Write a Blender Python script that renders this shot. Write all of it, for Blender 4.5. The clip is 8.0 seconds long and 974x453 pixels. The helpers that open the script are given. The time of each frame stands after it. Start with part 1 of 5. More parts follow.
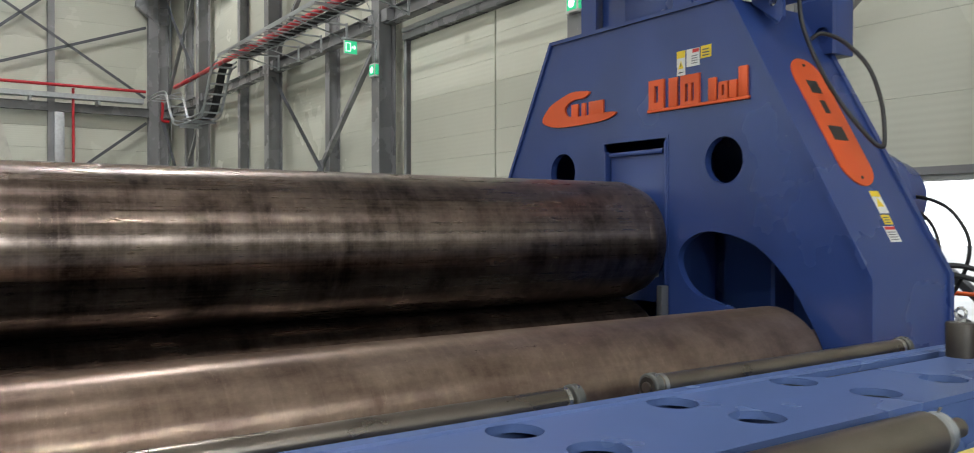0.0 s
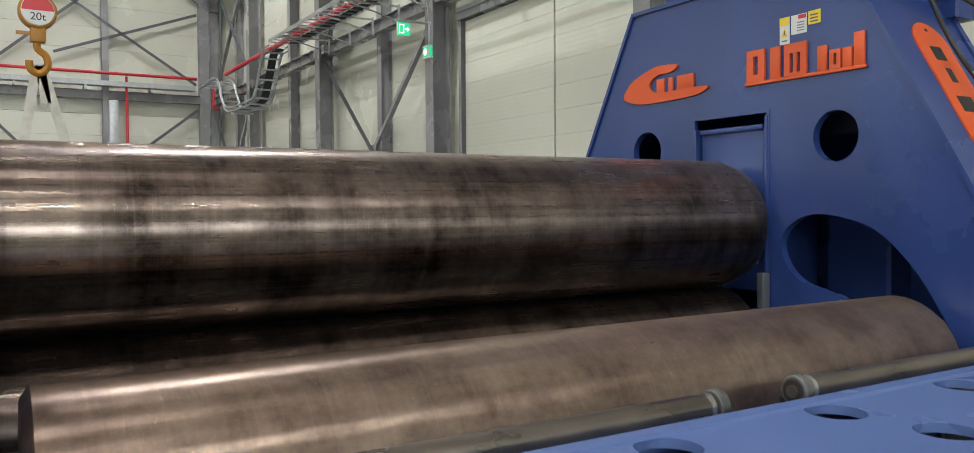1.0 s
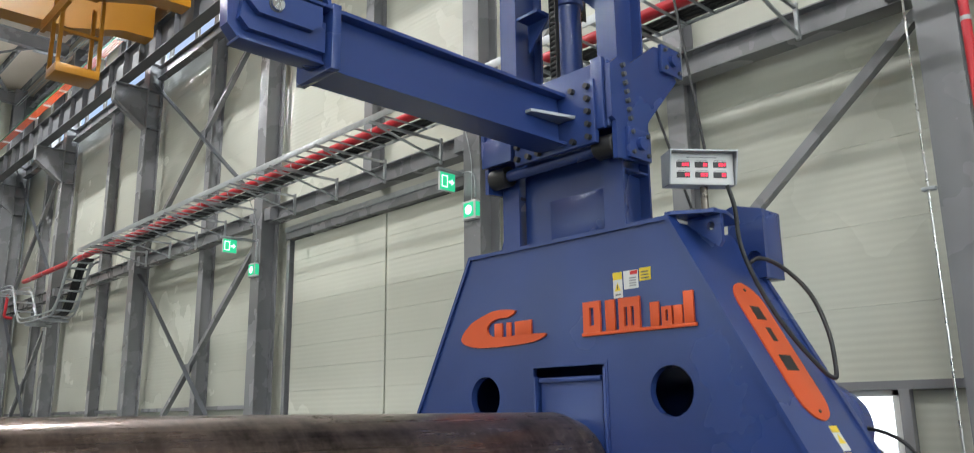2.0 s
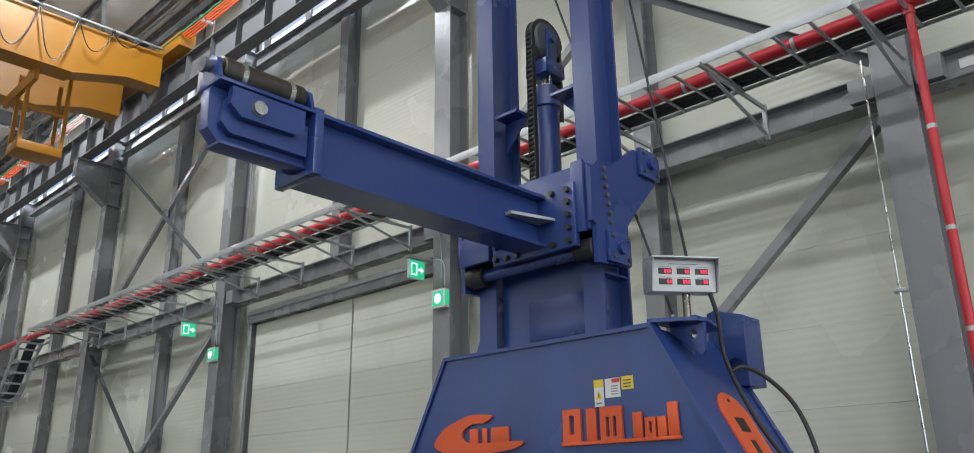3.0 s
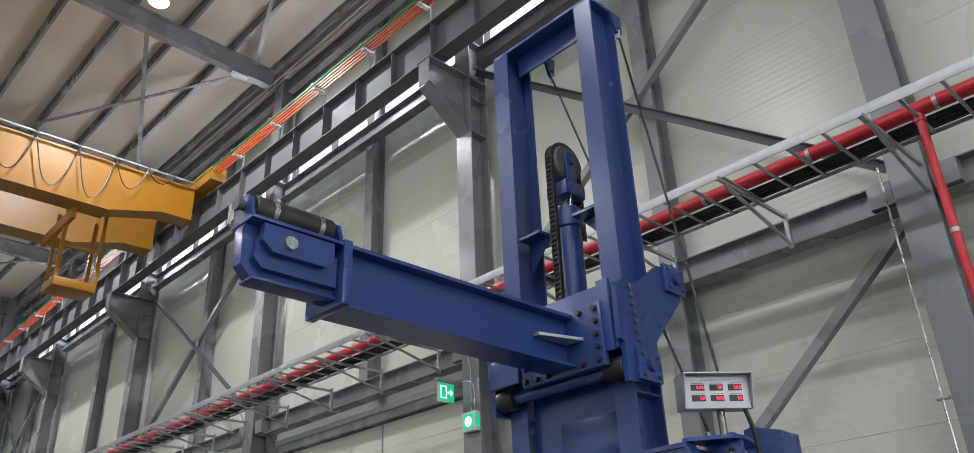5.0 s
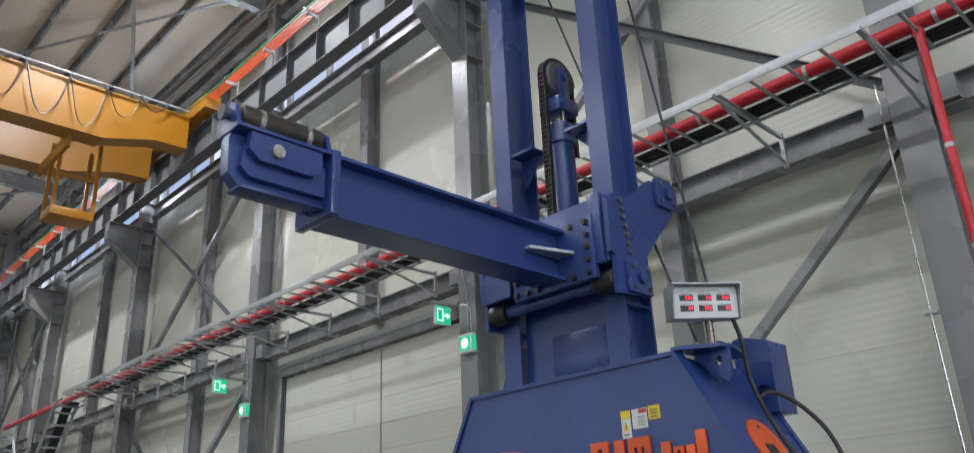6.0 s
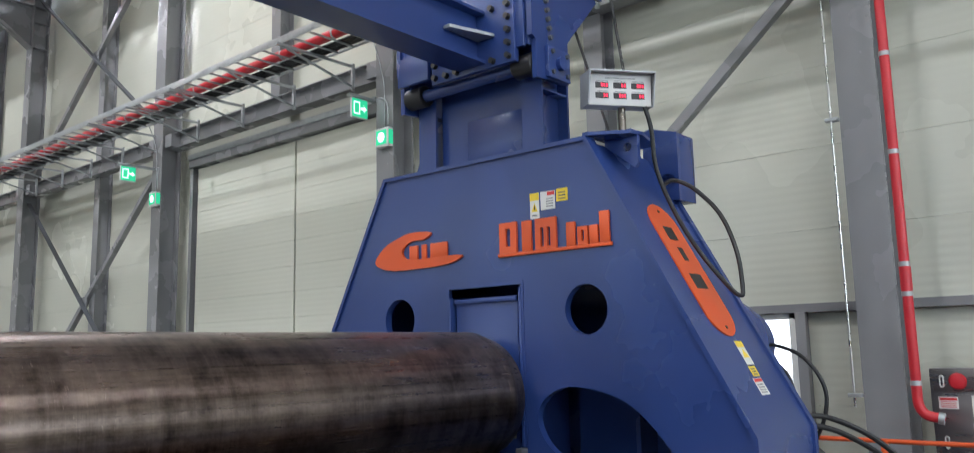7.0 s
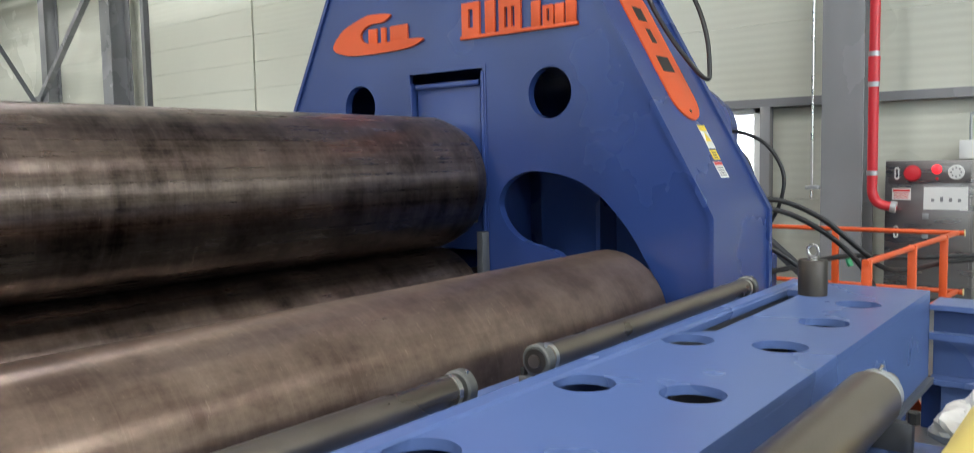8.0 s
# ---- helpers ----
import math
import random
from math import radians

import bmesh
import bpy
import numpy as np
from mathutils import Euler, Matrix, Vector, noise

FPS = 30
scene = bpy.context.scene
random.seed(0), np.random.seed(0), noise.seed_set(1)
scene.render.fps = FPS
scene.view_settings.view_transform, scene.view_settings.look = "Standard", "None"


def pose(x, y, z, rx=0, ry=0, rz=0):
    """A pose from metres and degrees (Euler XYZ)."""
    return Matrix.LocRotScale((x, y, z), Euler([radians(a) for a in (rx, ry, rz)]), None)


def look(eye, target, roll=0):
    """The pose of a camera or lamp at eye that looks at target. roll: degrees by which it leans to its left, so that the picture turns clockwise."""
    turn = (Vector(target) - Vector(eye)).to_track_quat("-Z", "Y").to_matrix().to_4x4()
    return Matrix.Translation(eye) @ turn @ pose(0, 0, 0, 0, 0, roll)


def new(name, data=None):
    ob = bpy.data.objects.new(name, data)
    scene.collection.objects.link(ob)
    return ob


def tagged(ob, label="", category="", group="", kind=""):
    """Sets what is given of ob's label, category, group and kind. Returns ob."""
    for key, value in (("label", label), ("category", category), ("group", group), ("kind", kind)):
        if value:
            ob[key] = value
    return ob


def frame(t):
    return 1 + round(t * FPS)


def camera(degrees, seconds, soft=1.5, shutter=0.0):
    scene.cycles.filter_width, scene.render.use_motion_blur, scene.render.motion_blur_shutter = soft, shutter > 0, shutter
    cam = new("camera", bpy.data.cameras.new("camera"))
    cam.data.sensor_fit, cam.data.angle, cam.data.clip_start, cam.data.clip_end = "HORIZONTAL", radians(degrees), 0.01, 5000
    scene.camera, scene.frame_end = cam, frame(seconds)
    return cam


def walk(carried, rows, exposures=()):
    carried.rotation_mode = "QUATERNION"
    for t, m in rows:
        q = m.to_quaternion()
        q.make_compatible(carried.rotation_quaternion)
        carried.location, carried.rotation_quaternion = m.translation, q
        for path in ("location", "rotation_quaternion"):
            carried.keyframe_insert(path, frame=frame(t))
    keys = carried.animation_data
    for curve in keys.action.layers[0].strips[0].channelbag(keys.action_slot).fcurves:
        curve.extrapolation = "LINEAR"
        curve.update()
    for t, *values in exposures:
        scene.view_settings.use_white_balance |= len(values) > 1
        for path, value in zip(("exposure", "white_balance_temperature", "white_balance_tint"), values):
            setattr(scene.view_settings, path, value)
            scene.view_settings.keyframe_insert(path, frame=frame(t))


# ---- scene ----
cam = camera(61.0, 8.0, soft=0.4, shutter=0.25)
EXPOSURES = ((0.0, 0.1, 6700, 10), (1.0, 0.33, 6700, 10), (1.5, 0.37, 6600, 10), (3.0, 0.02, 6300, 12), (3.5, -0.07, 6280, 13), (5.5, -0.07, 6280, 13), (6.5, 0.05, 6200, 13), (7.0, 0.3, 6200, 13), (7.5, 0.47, 6300, 10), (8.0, 0.64, 6450, 10))
PATH = [
    (0, (1.548, 1.751, 1.61), (2.673, 3.405, 1.597), 0.0),
    (0.5, (1.568, 2.026, 1.56), (2.616, 3.728, 1.491), -0.4),
    (1, (1.513, 2.295, 1.604), (2.549, 4.005, 1.554), -0.4),
    (1.5, (1.573, 2.476, 1.816), (2.826, 4.024, 1.999), -1.3),
    (1.7, (1.573, 2.517, 1.857), (2.877, 4.0, 2.175), -1.0),
    (2.8, (1.554, 2.666, 2.153), (2.927, 4.001, 2.729), -0.6),
    (3, (1.531, 2.703, 2.172), (2.902, 4.018, 2.796), -0.7),
    (3.5, (1.488, 2.686, 2.21), (2.823, 3.977, 2.953), -1.5),
    (4, (1.475, 2.643, 2.201), (2.756, 3.923, 3.049), -2.6),
    (4.2, (1.457, 2.623, 2.2), (2.721, 3.896, 3.085), -2.6),
    (5.5, (1.493, 2.645, 2.141), (2.748, 3.929, 3.022), -2.3),
    (6, (1.563, 2.645, 2.044), (2.861, 3.975, 2.783), -2.5),
    (6.5, (1.652, 2.657, 1.942), (3.058, 3.995, 2.423), -2.8),
    (7, (1.625, 2.679, 1.813), (3.132, 3.96, 2.108), -1.3),
    (7.5, (1.677, 2.693, 1.71), (3.218, 3.966, 1.787), -0.9),
    (8, (1.758, 2.717, 1.623), (3.317, 3.959, 1.46), -1.1),
]
walk(cam, [(t, look(eye, target, roll)) for t, eye, target, roll in PATH], EXPOSURES)

# ---- world and light ----
world = bpy.data.worlds.new("sky")
scene.world = world
world.use_nodes = True
wn = world.node_tree
sky = wn.nodes.new("ShaderNodeTexSky")
sky.sky_type, sky.sun_disc = "NISHITA", False
sky.sun_elevation, sky.sun_rotation = radians(40), radians(60)
wn.links.new(sky.outputs["Color"], wn.nodes["Background"].inputs["Color"])
wn.nodes["Background"].inputs["Strength"].default_value = 0.12
LAMP_W = 840.0


def high_bay_lamp(x, y, z, share=1.0):
    d = bpy.data.lights.new("high_bay_light", "AREA")
    d.shape, d.size, d.energy, d.color = "DISK", 0.46, LAMP_W * share, (0.96, 0.98, 1.0)
    d.spread = radians(170)
    o = new("high_bay_light", d)
    o.location = (x, y, z)
    return o


def daylight(name, m, w, h, watts):
    """A sky-coloured lamp filling an opening of that size, real or added."""
    d = bpy.data.lights.new(name, "AREA")
    d.shape, d.size, d.size_y, d.energy, d.color = "RECTANGLE", w, h, watts, (0.84, 0.93, 1.0)
    o = new(name, d)
    o.matrix_world = m
    return o


# added fill lamp in a made-up opening of the unseen near wall
daylight("near_wall_fill", look((-1.0, -17.4, 7.0), (-1.0, 0, 2.0)), 23.0, 3.0, 1900.0)
daylight("clerestory_daylight", look((11.69, 13.0, 13.76), (0, 13.0, 14.6)), 60.0, 1.0, 1500.0)
# invented long fill lamp at the unseen opposite wall, brightens the machine's front
daylight("opposite_wall_fill", look((-13.9, 10.0, 6.5), (0, 10.0, 5.0)), 44.0, 2.2, 450.0)

# ---- materials ----
def material(name, colour, rough=0.5, metal=0.0, vary=0.12, scale=2.0, grain=60.0, bump=0.02, stretch=(1, 1, 1), rvary=0.12, second=None, spec=0.5, coat=0.0):
    m = bpy.data.materials.new(name)
    m.use_nodes = True
    nt = m.node_tree
    n, l = nt.nodes, nt.links
    b = n["Principled BSDF"]
    b.inputs["Metallic"].default_value = metal
    b.inputs["Specular IOR Level"].default_value = spec
    b.inputs["Coat Weight"].default_value = coat
    tc = n.new("ShaderNodeTexCoord")
    mp = n.new("ShaderNodeMapping")
    mp.inputs["Scale"].default_value = stretch
    l.new(tc.outputs["Object"], mp.inputs["Vector"])
    big = n.new("ShaderNodeTexNoise")
    big.inputs["Scale"].default_value, big.inputs["Detail"].default_value, big.inputs["Roughness"].default_value = scale, 4, 0.5
    l.new(mp.outputs[0], big.inputs["Vector"])
    fine = n.new("ShaderNodeTexNoise")
    fine.inputs["Scale"].default_value, fine.inputs["Detail"].default_value = grain, 2
    l.new(mp.outputs[0], fine.inputs["Vector"])
    ramp = n.new("ShaderNodeValToRGB")
    c = Vector(colour)
    hi = Vector(second) if second else c * (1 + vary)
    ramp.color_ramp.elements[0].position, ramp.color_ramp.elements[1].position = 0.25, 0.75
    ramp.color_ramp.elements[0].color = (*(c * (1 - vary)), 1)
    ramp.color_ramp.elements[1].color = (*hi, 1)
    l.new(big.outputs["Fac"], ramp.inputs["Fac"])
    mix = n.new("ShaderNodeMix")
    mix.data_type, mix.blend_type = "RGBA", "MULTIPLY"
    mix.inputs["Factor"].default_value = min(0.4, vary * 0.7)
    l.new(ramp.outputs["Color"], mix.inputs["A"])
    l.new(fine.outputs["Color"], mix.inputs["B"])
    grey = n.new("ShaderNodeMapRange")
    grey.inputs["To Min"].default_value, grey.inputs["To Max"].default_value = 0.75, 1.25
    l.new(fine.outputs["Fac"], grey.inputs["Value"])
    l.new(grey.outputs[0], mix.inputs["B"])
    l.new(mix.outputs["Result"], b.inputs["Base Color"])
    mr = n.new("ShaderNodeMapRange")
    mr.inputs["From Min"].default_value, mr.inputs["From Max"].default_value = 0.2, 0.8
    mr.inputs["To Min"].default_value, mr.inputs["To Max"].default_value = max(0.03, rough - rvary), min(1, rough + rvary)
    l.new(big.outputs["Fac"], mr.inputs["Value"])
    l.new(mr.outputs[0], b.inputs["Roughness"])
    if bump:
        bp = n.new("ShaderNodeBump")
        bp.inputs["Strength"].default_value, bp.inputs["Distance"].default_value = 0.35, bump
        l.new(fine.outputs["Fac"], bp.inputs["Height"])
        l.new(bp.outputs[0], b.inputs["Normal"])
    return m


def roll_steel(name, dark, light, rough, metal, mottle, banding, streaks, rings):
    """Turned steel: streaks along the axis x, bands round it, patches and scratches."""
    m = bpy.data.materials.new(name)
    m.use_nodes = True
    nt = m.node_tree
    n, l = nt.nodes, nt.links
    b = n["Principled BSDF"]
    b.inputs["Metallic"].default_value = metal
    tc = n.new("ShaderNodeTexCoord")

    def noisy(stretch, scale, detail=5, rough_=0.6):
        mp = n.new("ShaderNodeMapping")
        mp.inputs["Scale"].default_value = stretch
        l.new(tc.outputs["Object"], mp.inputs["Vector"])
        t = n.new("ShaderNodeTexNoise")
        t.inputs["Scale"].default_value, t.inputs["Detail"].default_value, t.inputs["Roughness"].default_value = scale, detail, rough_
        l.new(mp.outputs[0], t.inputs["Vector"])
        return t.outputs["Fac"]

    def ranged(v, a, c, lo, hi):
        r = n.new("ShaderNodeMapRange")
        r.inputs["From Min"].default_value, r.inputs["From Max"].default_value = a, c
        r.inputs["To Min"].default_value, r.inputs["To Max"].default_value = lo, hi
        l.new(v, r.inputs["Value"])
        return r.outputs[0]

    def maths(op, a, c):
        q = n.new("ShaderNodeMath")
        q.operation = op
        for i, v in enumerate((a, c)):
            if isinstance(v, float):
                q.inputs[i].default_value = v
            else:
                l.new(v, q.inputs[i])
        return q.outputs[0]

    streak = noisy((0.12, 16.0, 16.0), 2.0, 7, 0.7)
    band = noisy((5.5, 0.25, 0.25), 1.0, 6, 0.6)
    patch = noisy((1.8, 2.2, 2.2), 1.6, 9, 0.68)
    fine = noisy((6.0, 40.0, 40.0), 3.0, 4, 0.6)
    s = maths("ADD", maths("MULTIPLY", ranged(band, 0.35, 0.65, 0, 1), banding), maths("MULTIPLY", ranged(streak, 0.3, 0.7, 0, 1), streaks))
    s = maths("ADD", s, maths("MULTIPLY", ranged(patch, 0.35, 0.68, 0, 1), mottle))
    ring = noisy((34.0, 1.6, 1.1), 1.0, 5, 0.7)
    s = maths("ADD", s, maths("MULTIPLY", ranged(ring, 0.50, 0.70, 0, 1), rings))
    scratch = maths("MULTIPLY", ranged(noisy((22.0, 7.0, 7.0), 1.6, 10, 0.75), 0.60, 0.68, 0, 1), ranged(noisy((1.3, 1.6, 1.6), 1.0, 3, 0.5), 0.50, 0.62, 0, 0.45))
    s = maths("ADD", s, scratch)
    ramp = n.new("ShaderNodeValToRGB")
    ramp.color_ramp.elements[0].position, ramp.color_ramp.elements[1].position = 0.12, 0.85
    ramp.color_ramp.elements[0].color, ramp.color_ramp.elements[1].color = (*dark, 1), (*light, 1)
    l.new(s, ramp.inputs["Fac"])
    l.new(ramp.outputs["Color"], b.inputs["Base Color"])
    r = maths("ADD", ranged(streak, 0.3, 0.7, rough - 0.04, rough + 0.04), ranged(patch, 0.35, 0.65, 0.03, -0.03))
    l.new(r, b.inputs["Roughness"])
    bp = n.new("ShaderNodeBump")
    bp.inputs["Strength"].default_value, bp.inputs["Distance"].default_value = 0.10, 0.0008
    l.new(maths("ADD", streak, maths("MULTIPLY", fine, 0.25)), bp.inputs["Height"])
    l.new(bp.outputs[0], b.inputs["Normal"])
    tn = n.new("ShaderNodeTangent")
    tn.direction_type, tn.axis = "RADIAL", "X"
    l.new(tn.outputs[0], b.inputs["Tangent"])
    b.inputs["Anisotropic"].default_value = 0.8
    b.inputs["Anisotropic Rotation"].default_value = 0.25
    return m


ROLL = roll_steel("mill_scale_steel", (0.030, 0.021, 0.018), (0.35, 0.272, 0.228), 0.30, 0.96, 0.46, 0.17, 0.20, 0.07)
ROLL_RUST = roll_steel("rusted_roll_steel", (0.125, 0.083, 0.064), (0.37, 0.275, 0.21), 0.33, 0.75, 0.55, 0.12, 0.10, 0.12)


def glow(name, colour, strength):
    m = bpy.data.materials.new(name)
    m.use_nodes = True
    b = m.node_tree.nodes["Principled BSDF"]
    b.inputs["Base Color"].default_value = (*colour, 1)
    b.inputs["Emission Color"].default_value = (*colour, 1)
    b.inputs["Emission Strength"].default_value = strength
    return m


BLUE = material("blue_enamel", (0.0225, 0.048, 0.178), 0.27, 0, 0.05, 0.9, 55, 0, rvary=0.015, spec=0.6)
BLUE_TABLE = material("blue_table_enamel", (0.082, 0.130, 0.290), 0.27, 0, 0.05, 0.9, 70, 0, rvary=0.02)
OILED = material("dark_oiled_steel", (0.065, 0.057, 0.05), 0.45, 0.7, 0.3, 5, 90, 0.001)
TUBE = material("dull_steel_tube", (0.20, 0.172, 0.145), 0.31, 0.85, 0.25, 2.5, 90, 0.001, (1, 2, 2), 0.1)
STEEL = material("bright_steel", (0.55, 0.55, 0.53), 0.28, 0.9, 0.12, 4, 120, 0.0005)
GALV = material("galvanised_steel", (0.40, 0.42, 0.43), 0.45, 0.6, 0.15, 9, 90, 0.0005)
GREY = material("grey_steel_paint", (0.225, 0.225, 0.232), 0.26, 0, 0.10, 0.9, 40, 0.001, rvary=0.1)
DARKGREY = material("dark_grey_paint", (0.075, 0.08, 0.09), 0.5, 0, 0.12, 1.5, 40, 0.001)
RUNWAY = material("runway_paint", (0.12, 0.122, 0.128), 0.6, 0, 0.1, 1.2, 40, 0)
PANEL = material("cream_wall_panel", (0.548, 0.552, 0.472), 0.27, 0, 0.05, 0.35, 18, 0, rvary=0.015)
ROOF = material("roof_panel", (0.60, 0.515, 0.415), 0.4, 0, 0.07, 0.5, 18, 0.0006, rvary=0.06)
FLOOR = material("concrete_floor", (0.115, 0.12, 0.118), 0.35, 0, 0.15, 0.8, 30, 0.002)
YELLOW = material("crane_yellow", (0.32, 0.135, 0.005), 0.4, 0, 0.08, 0.8, 30, 0.001)
ORANGE = material("orange_paint", (0.62, 0.088, 0.018), 0.42, 0, 0.07, 3, 60, 0.0008)
RED = material("red_pipe_paint", (0.50, 0.02, 0.03), 0.38, 0, 0.08, 3, 50, 0.0008)
BLACK = material("black_rubber", (0.012, 0.012, 0.013), 0.45, 0, 0.2, 6, 60, 0.001)
CAST = material("cast_bearing", (0.12, 0.122, 0.115), 0.42, 0.5, 0.2, 6, 60, 0.001)
WHITE = material("white_paint", (0.64, 0.64, 0.62), 0.45, 0, 0.04, 3, 60, 0.0005)
YELLOW_LABEL = material("yellow_label", (0.75, 0.55, 0.03), 0.4, 0, 0.04, 5, 60, 0)
INK = material("black_ink", (0.02, 0.02, 0.02), 0.5, 0, 0.05, 5, 60, 0)
RED_INK = material("red_ink", (0.55, 0.03, 0.03), 0.5, 0, 0.05, 5, 60, 0)


def add_ribs(m, pitch, depth, strength, along="Z"):
    """Fine parallel ribs on sheet metal."""
    nt = m.node_tree
    n, l = nt.nodes, nt.links
    tc = n.new("ShaderNodeTexCoord")
    w = n.new("ShaderNodeTexWave")
    w.wave_type, w.bands_direction = "BANDS", along
    w.inputs["Scale"].default_value = 2 * math.pi / 20 / pitch
    l.new(tc.outputs["Object"], w.inputs["Vector"])
    bp = n.new("ShaderNodeBump")
    bp.inputs["Strength"].default_value, bp.inputs["Distance"].default_value = strength, depth
    l.new(w.outputs["Fac"], bp.inputs["Height"])
    b = n["Principled BSDF"]
    for k in list(l):
        if k.to_socket == b.inputs["Normal"]:
            l.new(k.from_socket, bp.inputs["Normal"])
    l.new(bp.outputs[0], b.inputs["Normal"])


add_ribs(PANEL, 0.1, 0.003, 0.38)
add_ribs(ROOF, 0.2, 0.006, 0.6, "Y")


# ---- builders ----
def box(bm, x0, x1, y0, y1, z0, z1, bevel=0.0):
    r = bmesh.ops.create_cube(bm, size=1.0)
    vs = r["verts"]
    for v in vs:
        v.co = Vector(((x0 + x1) / 2 + v.co.x * (x1 - x0), (y0 + y1) / 2 + v.co.y * (y1 - y0), (z0 + z1) / 2 + v.co.z * (z1 - z0)))
    if bevel:
        es = list({e for v in vs for e in v.link_edges})
        bmesh.ops.bevel(bm, geom=es, offset=bevel, segments=2, affect="EDGES", profile=0.5)
    return bm


def aimed(p0, p1):
    a, b = Vector(p0), Vector(p1)
    return Matrix.Translation((a + b) / 2) @ (b - a).to_track_quat("Z", "Y").to_matrix().to_4x4(), (b - a).length


def rod(bm, p0, p1, r, n=16, r2=None, caps=True):
    m, length = aimed(p0, p1)
    bmesh.ops.create_cone(bm, cap_ends=caps, segments=n, radius1=r, radius2=r if r2 is None else r2, depth=length, matrix=m)
    return bm


def lathe(bm, p0, axis, profile, n=48):
    """Rings (distance along the axis, radius) turned round it."""
    q = Vector(axis).normalized().to_track_quat("Z", "Y").to_matrix()
    rings = []
    for d, r in profile:
        rings.append([bm.verts.new(Vector(p0) + q @ Vector((r * math.cos(2 * math.pi * k / n), r * math.sin(2 * math.pi * k / n), d))) for k in range(n)])
    for a, b in zip(rings, rings[1:]):
        for k in range(n):
            bm.faces.new((a[k], a[(k + 1) % n], b[(k + 1) % n], b[k]))
    bm.faces.new(list(reversed(rings[0])))
    bm.faces.new(rings[-1])
    return bm


def sweep(bm, pts, r, n=8, smooth=4):
    """A round hose along points, smoothed."""
    p = [Vector(v) for v in pts]
    path = []
    for i in range(len(p) - 1):
        a, b, c, d = p[max(i - 1, 0)], p[i], p[i + 1], p[min(i + 2, len(p) - 1)]
        for k in range(smooth):
            t = k / smooth
            path.append(0.5 * ((2 * b) + (c - a) * t + (2 * a - 5 * b + 4 * c - d) * t * t + (3 * b - a - 3 * c + d) * t ** 3))
    path.append(p[-1])
    rings = []
    side = None
    for i, v in enumerate(path):
        d = (path[min(i + 1, len(path) - 1)] - path[max(i - 1, 0)]).normalized()
        if side is None:
            side = d.orthogonal().normalized()
        side = (side - d * side.dot(d)).normalized()
        up = d.cross(side)
        rings.append([bm.verts.new(v + r * (side * math.cos(2 * math.pi * k / n) + up * math.sin(2 * math.pi * k / n))) for k in range(n)])
    for a, b in zip(rings, rings[1:]):
        for k in range(n):
            bm.faces.new((a[k], a[(k + 1) % n], b[(k + 1) % n], b[k]))
    bm.faces.new(list(reversed(rings[0])))
    bm.faces.new(rings[-1])
    return bm


def circle(cy, cz, r, n=40):
    return [(cy + r * math.cos(2 * math.pi * k / n), cz + r * math.sin(2 * math.pi * k / n)) for k in range(n)]


def curve_loop(ctrl, k=8):
    """A closed smooth outline through a few control points."""
    p = [Vector(v) for v in ctrl]
    n = len(p)
    out = []
    for i in range(n):
        a, b, c, d = p[i - 1], p[i], p[(i + 1) % n], p[(i + 2) % n]
        for j in range(k):
            t = j / k
            q = 0.5 * ((2 * b) + (c - a) * t + (2 * a - 5 * b + 4 * c - d) * t * t + (3 * b - a - 3 * c + d) * t ** 3)
            out.append((q.x, q.y))
    return out


def plate(bm, loops, axis, a, b):
    """A flat plate with holes: outlines in the two other axes, from a to b along the axis."""
    def at(u, v, w):
        return {"x": (w, u, v), "y": (u, w, v), "z": (u, v, w)}[axis]
    edges = []
    for loop in loops:
        vs = [bm.verts.new(at(u, v, a)) for u, v in loop]
        edges += [bm.edges.new((vs[i], vs[(i + 1) % len(vs)])) for i in range(len(vs))]
    made = bmesh.ops.triangle_fill(bm, use_beauty=True, use_dissolve=False, edges=edges)
    faces = [g for g in made["geom"] if isinstance(g, bmesh.types.BMFace)]
    ext = bmesh.ops.extrude_face_region(bm, geom=faces)
    shift = Vector(at(0, 0, b - a))
    for g in ext["geom"]:
        if isinstance(g, bmesh.types.BMVert):
            g.co += shift
    bmesh.ops.recalc_face_normals(bm, faces=bm.faces)
    return bm


def beam(bm, p0, p1, w, d, tw=0.012, tf=0.018, across=(0, 0, 1)):
    """An H section from p0 to p1: flanges w wide, d apart along across."""
    a, b = Vector(p0), Vector(p1)
    z = (b - a).normalized()
    y = Vector(across)
    y = (y - z * y.dot(z)).normalized()
    x = y.cross(z)
    h, k = d / 2, w / 2
    t, f = tw / 2, tf
    out = [(-k, -h), (k, -h), (k, -h + f), (t, -h + f), (t, h - f), (k, h - f), (k, h), (-k, h), (-k, h - f), (-t, h - f), (-t, -h + f), (-k, -h + f)]
    lo = [bm.verts.new(a + x * u + y * v) for u, v in out]
    hi = [bm.verts.new(b + x * u + y * v) for u, v in out]
    n = len(out)
    for i in range(n):
        bm.faces.new((lo[i], lo[(i + 1) % n], hi[(i + 1) % n], hi[i]))
    bm.faces.new(list(reversed(lo)))
    bm.faces.new(hi)
    bmesh.ops.recalc_face_normals(bm, faces=bm.faces)
    return bm


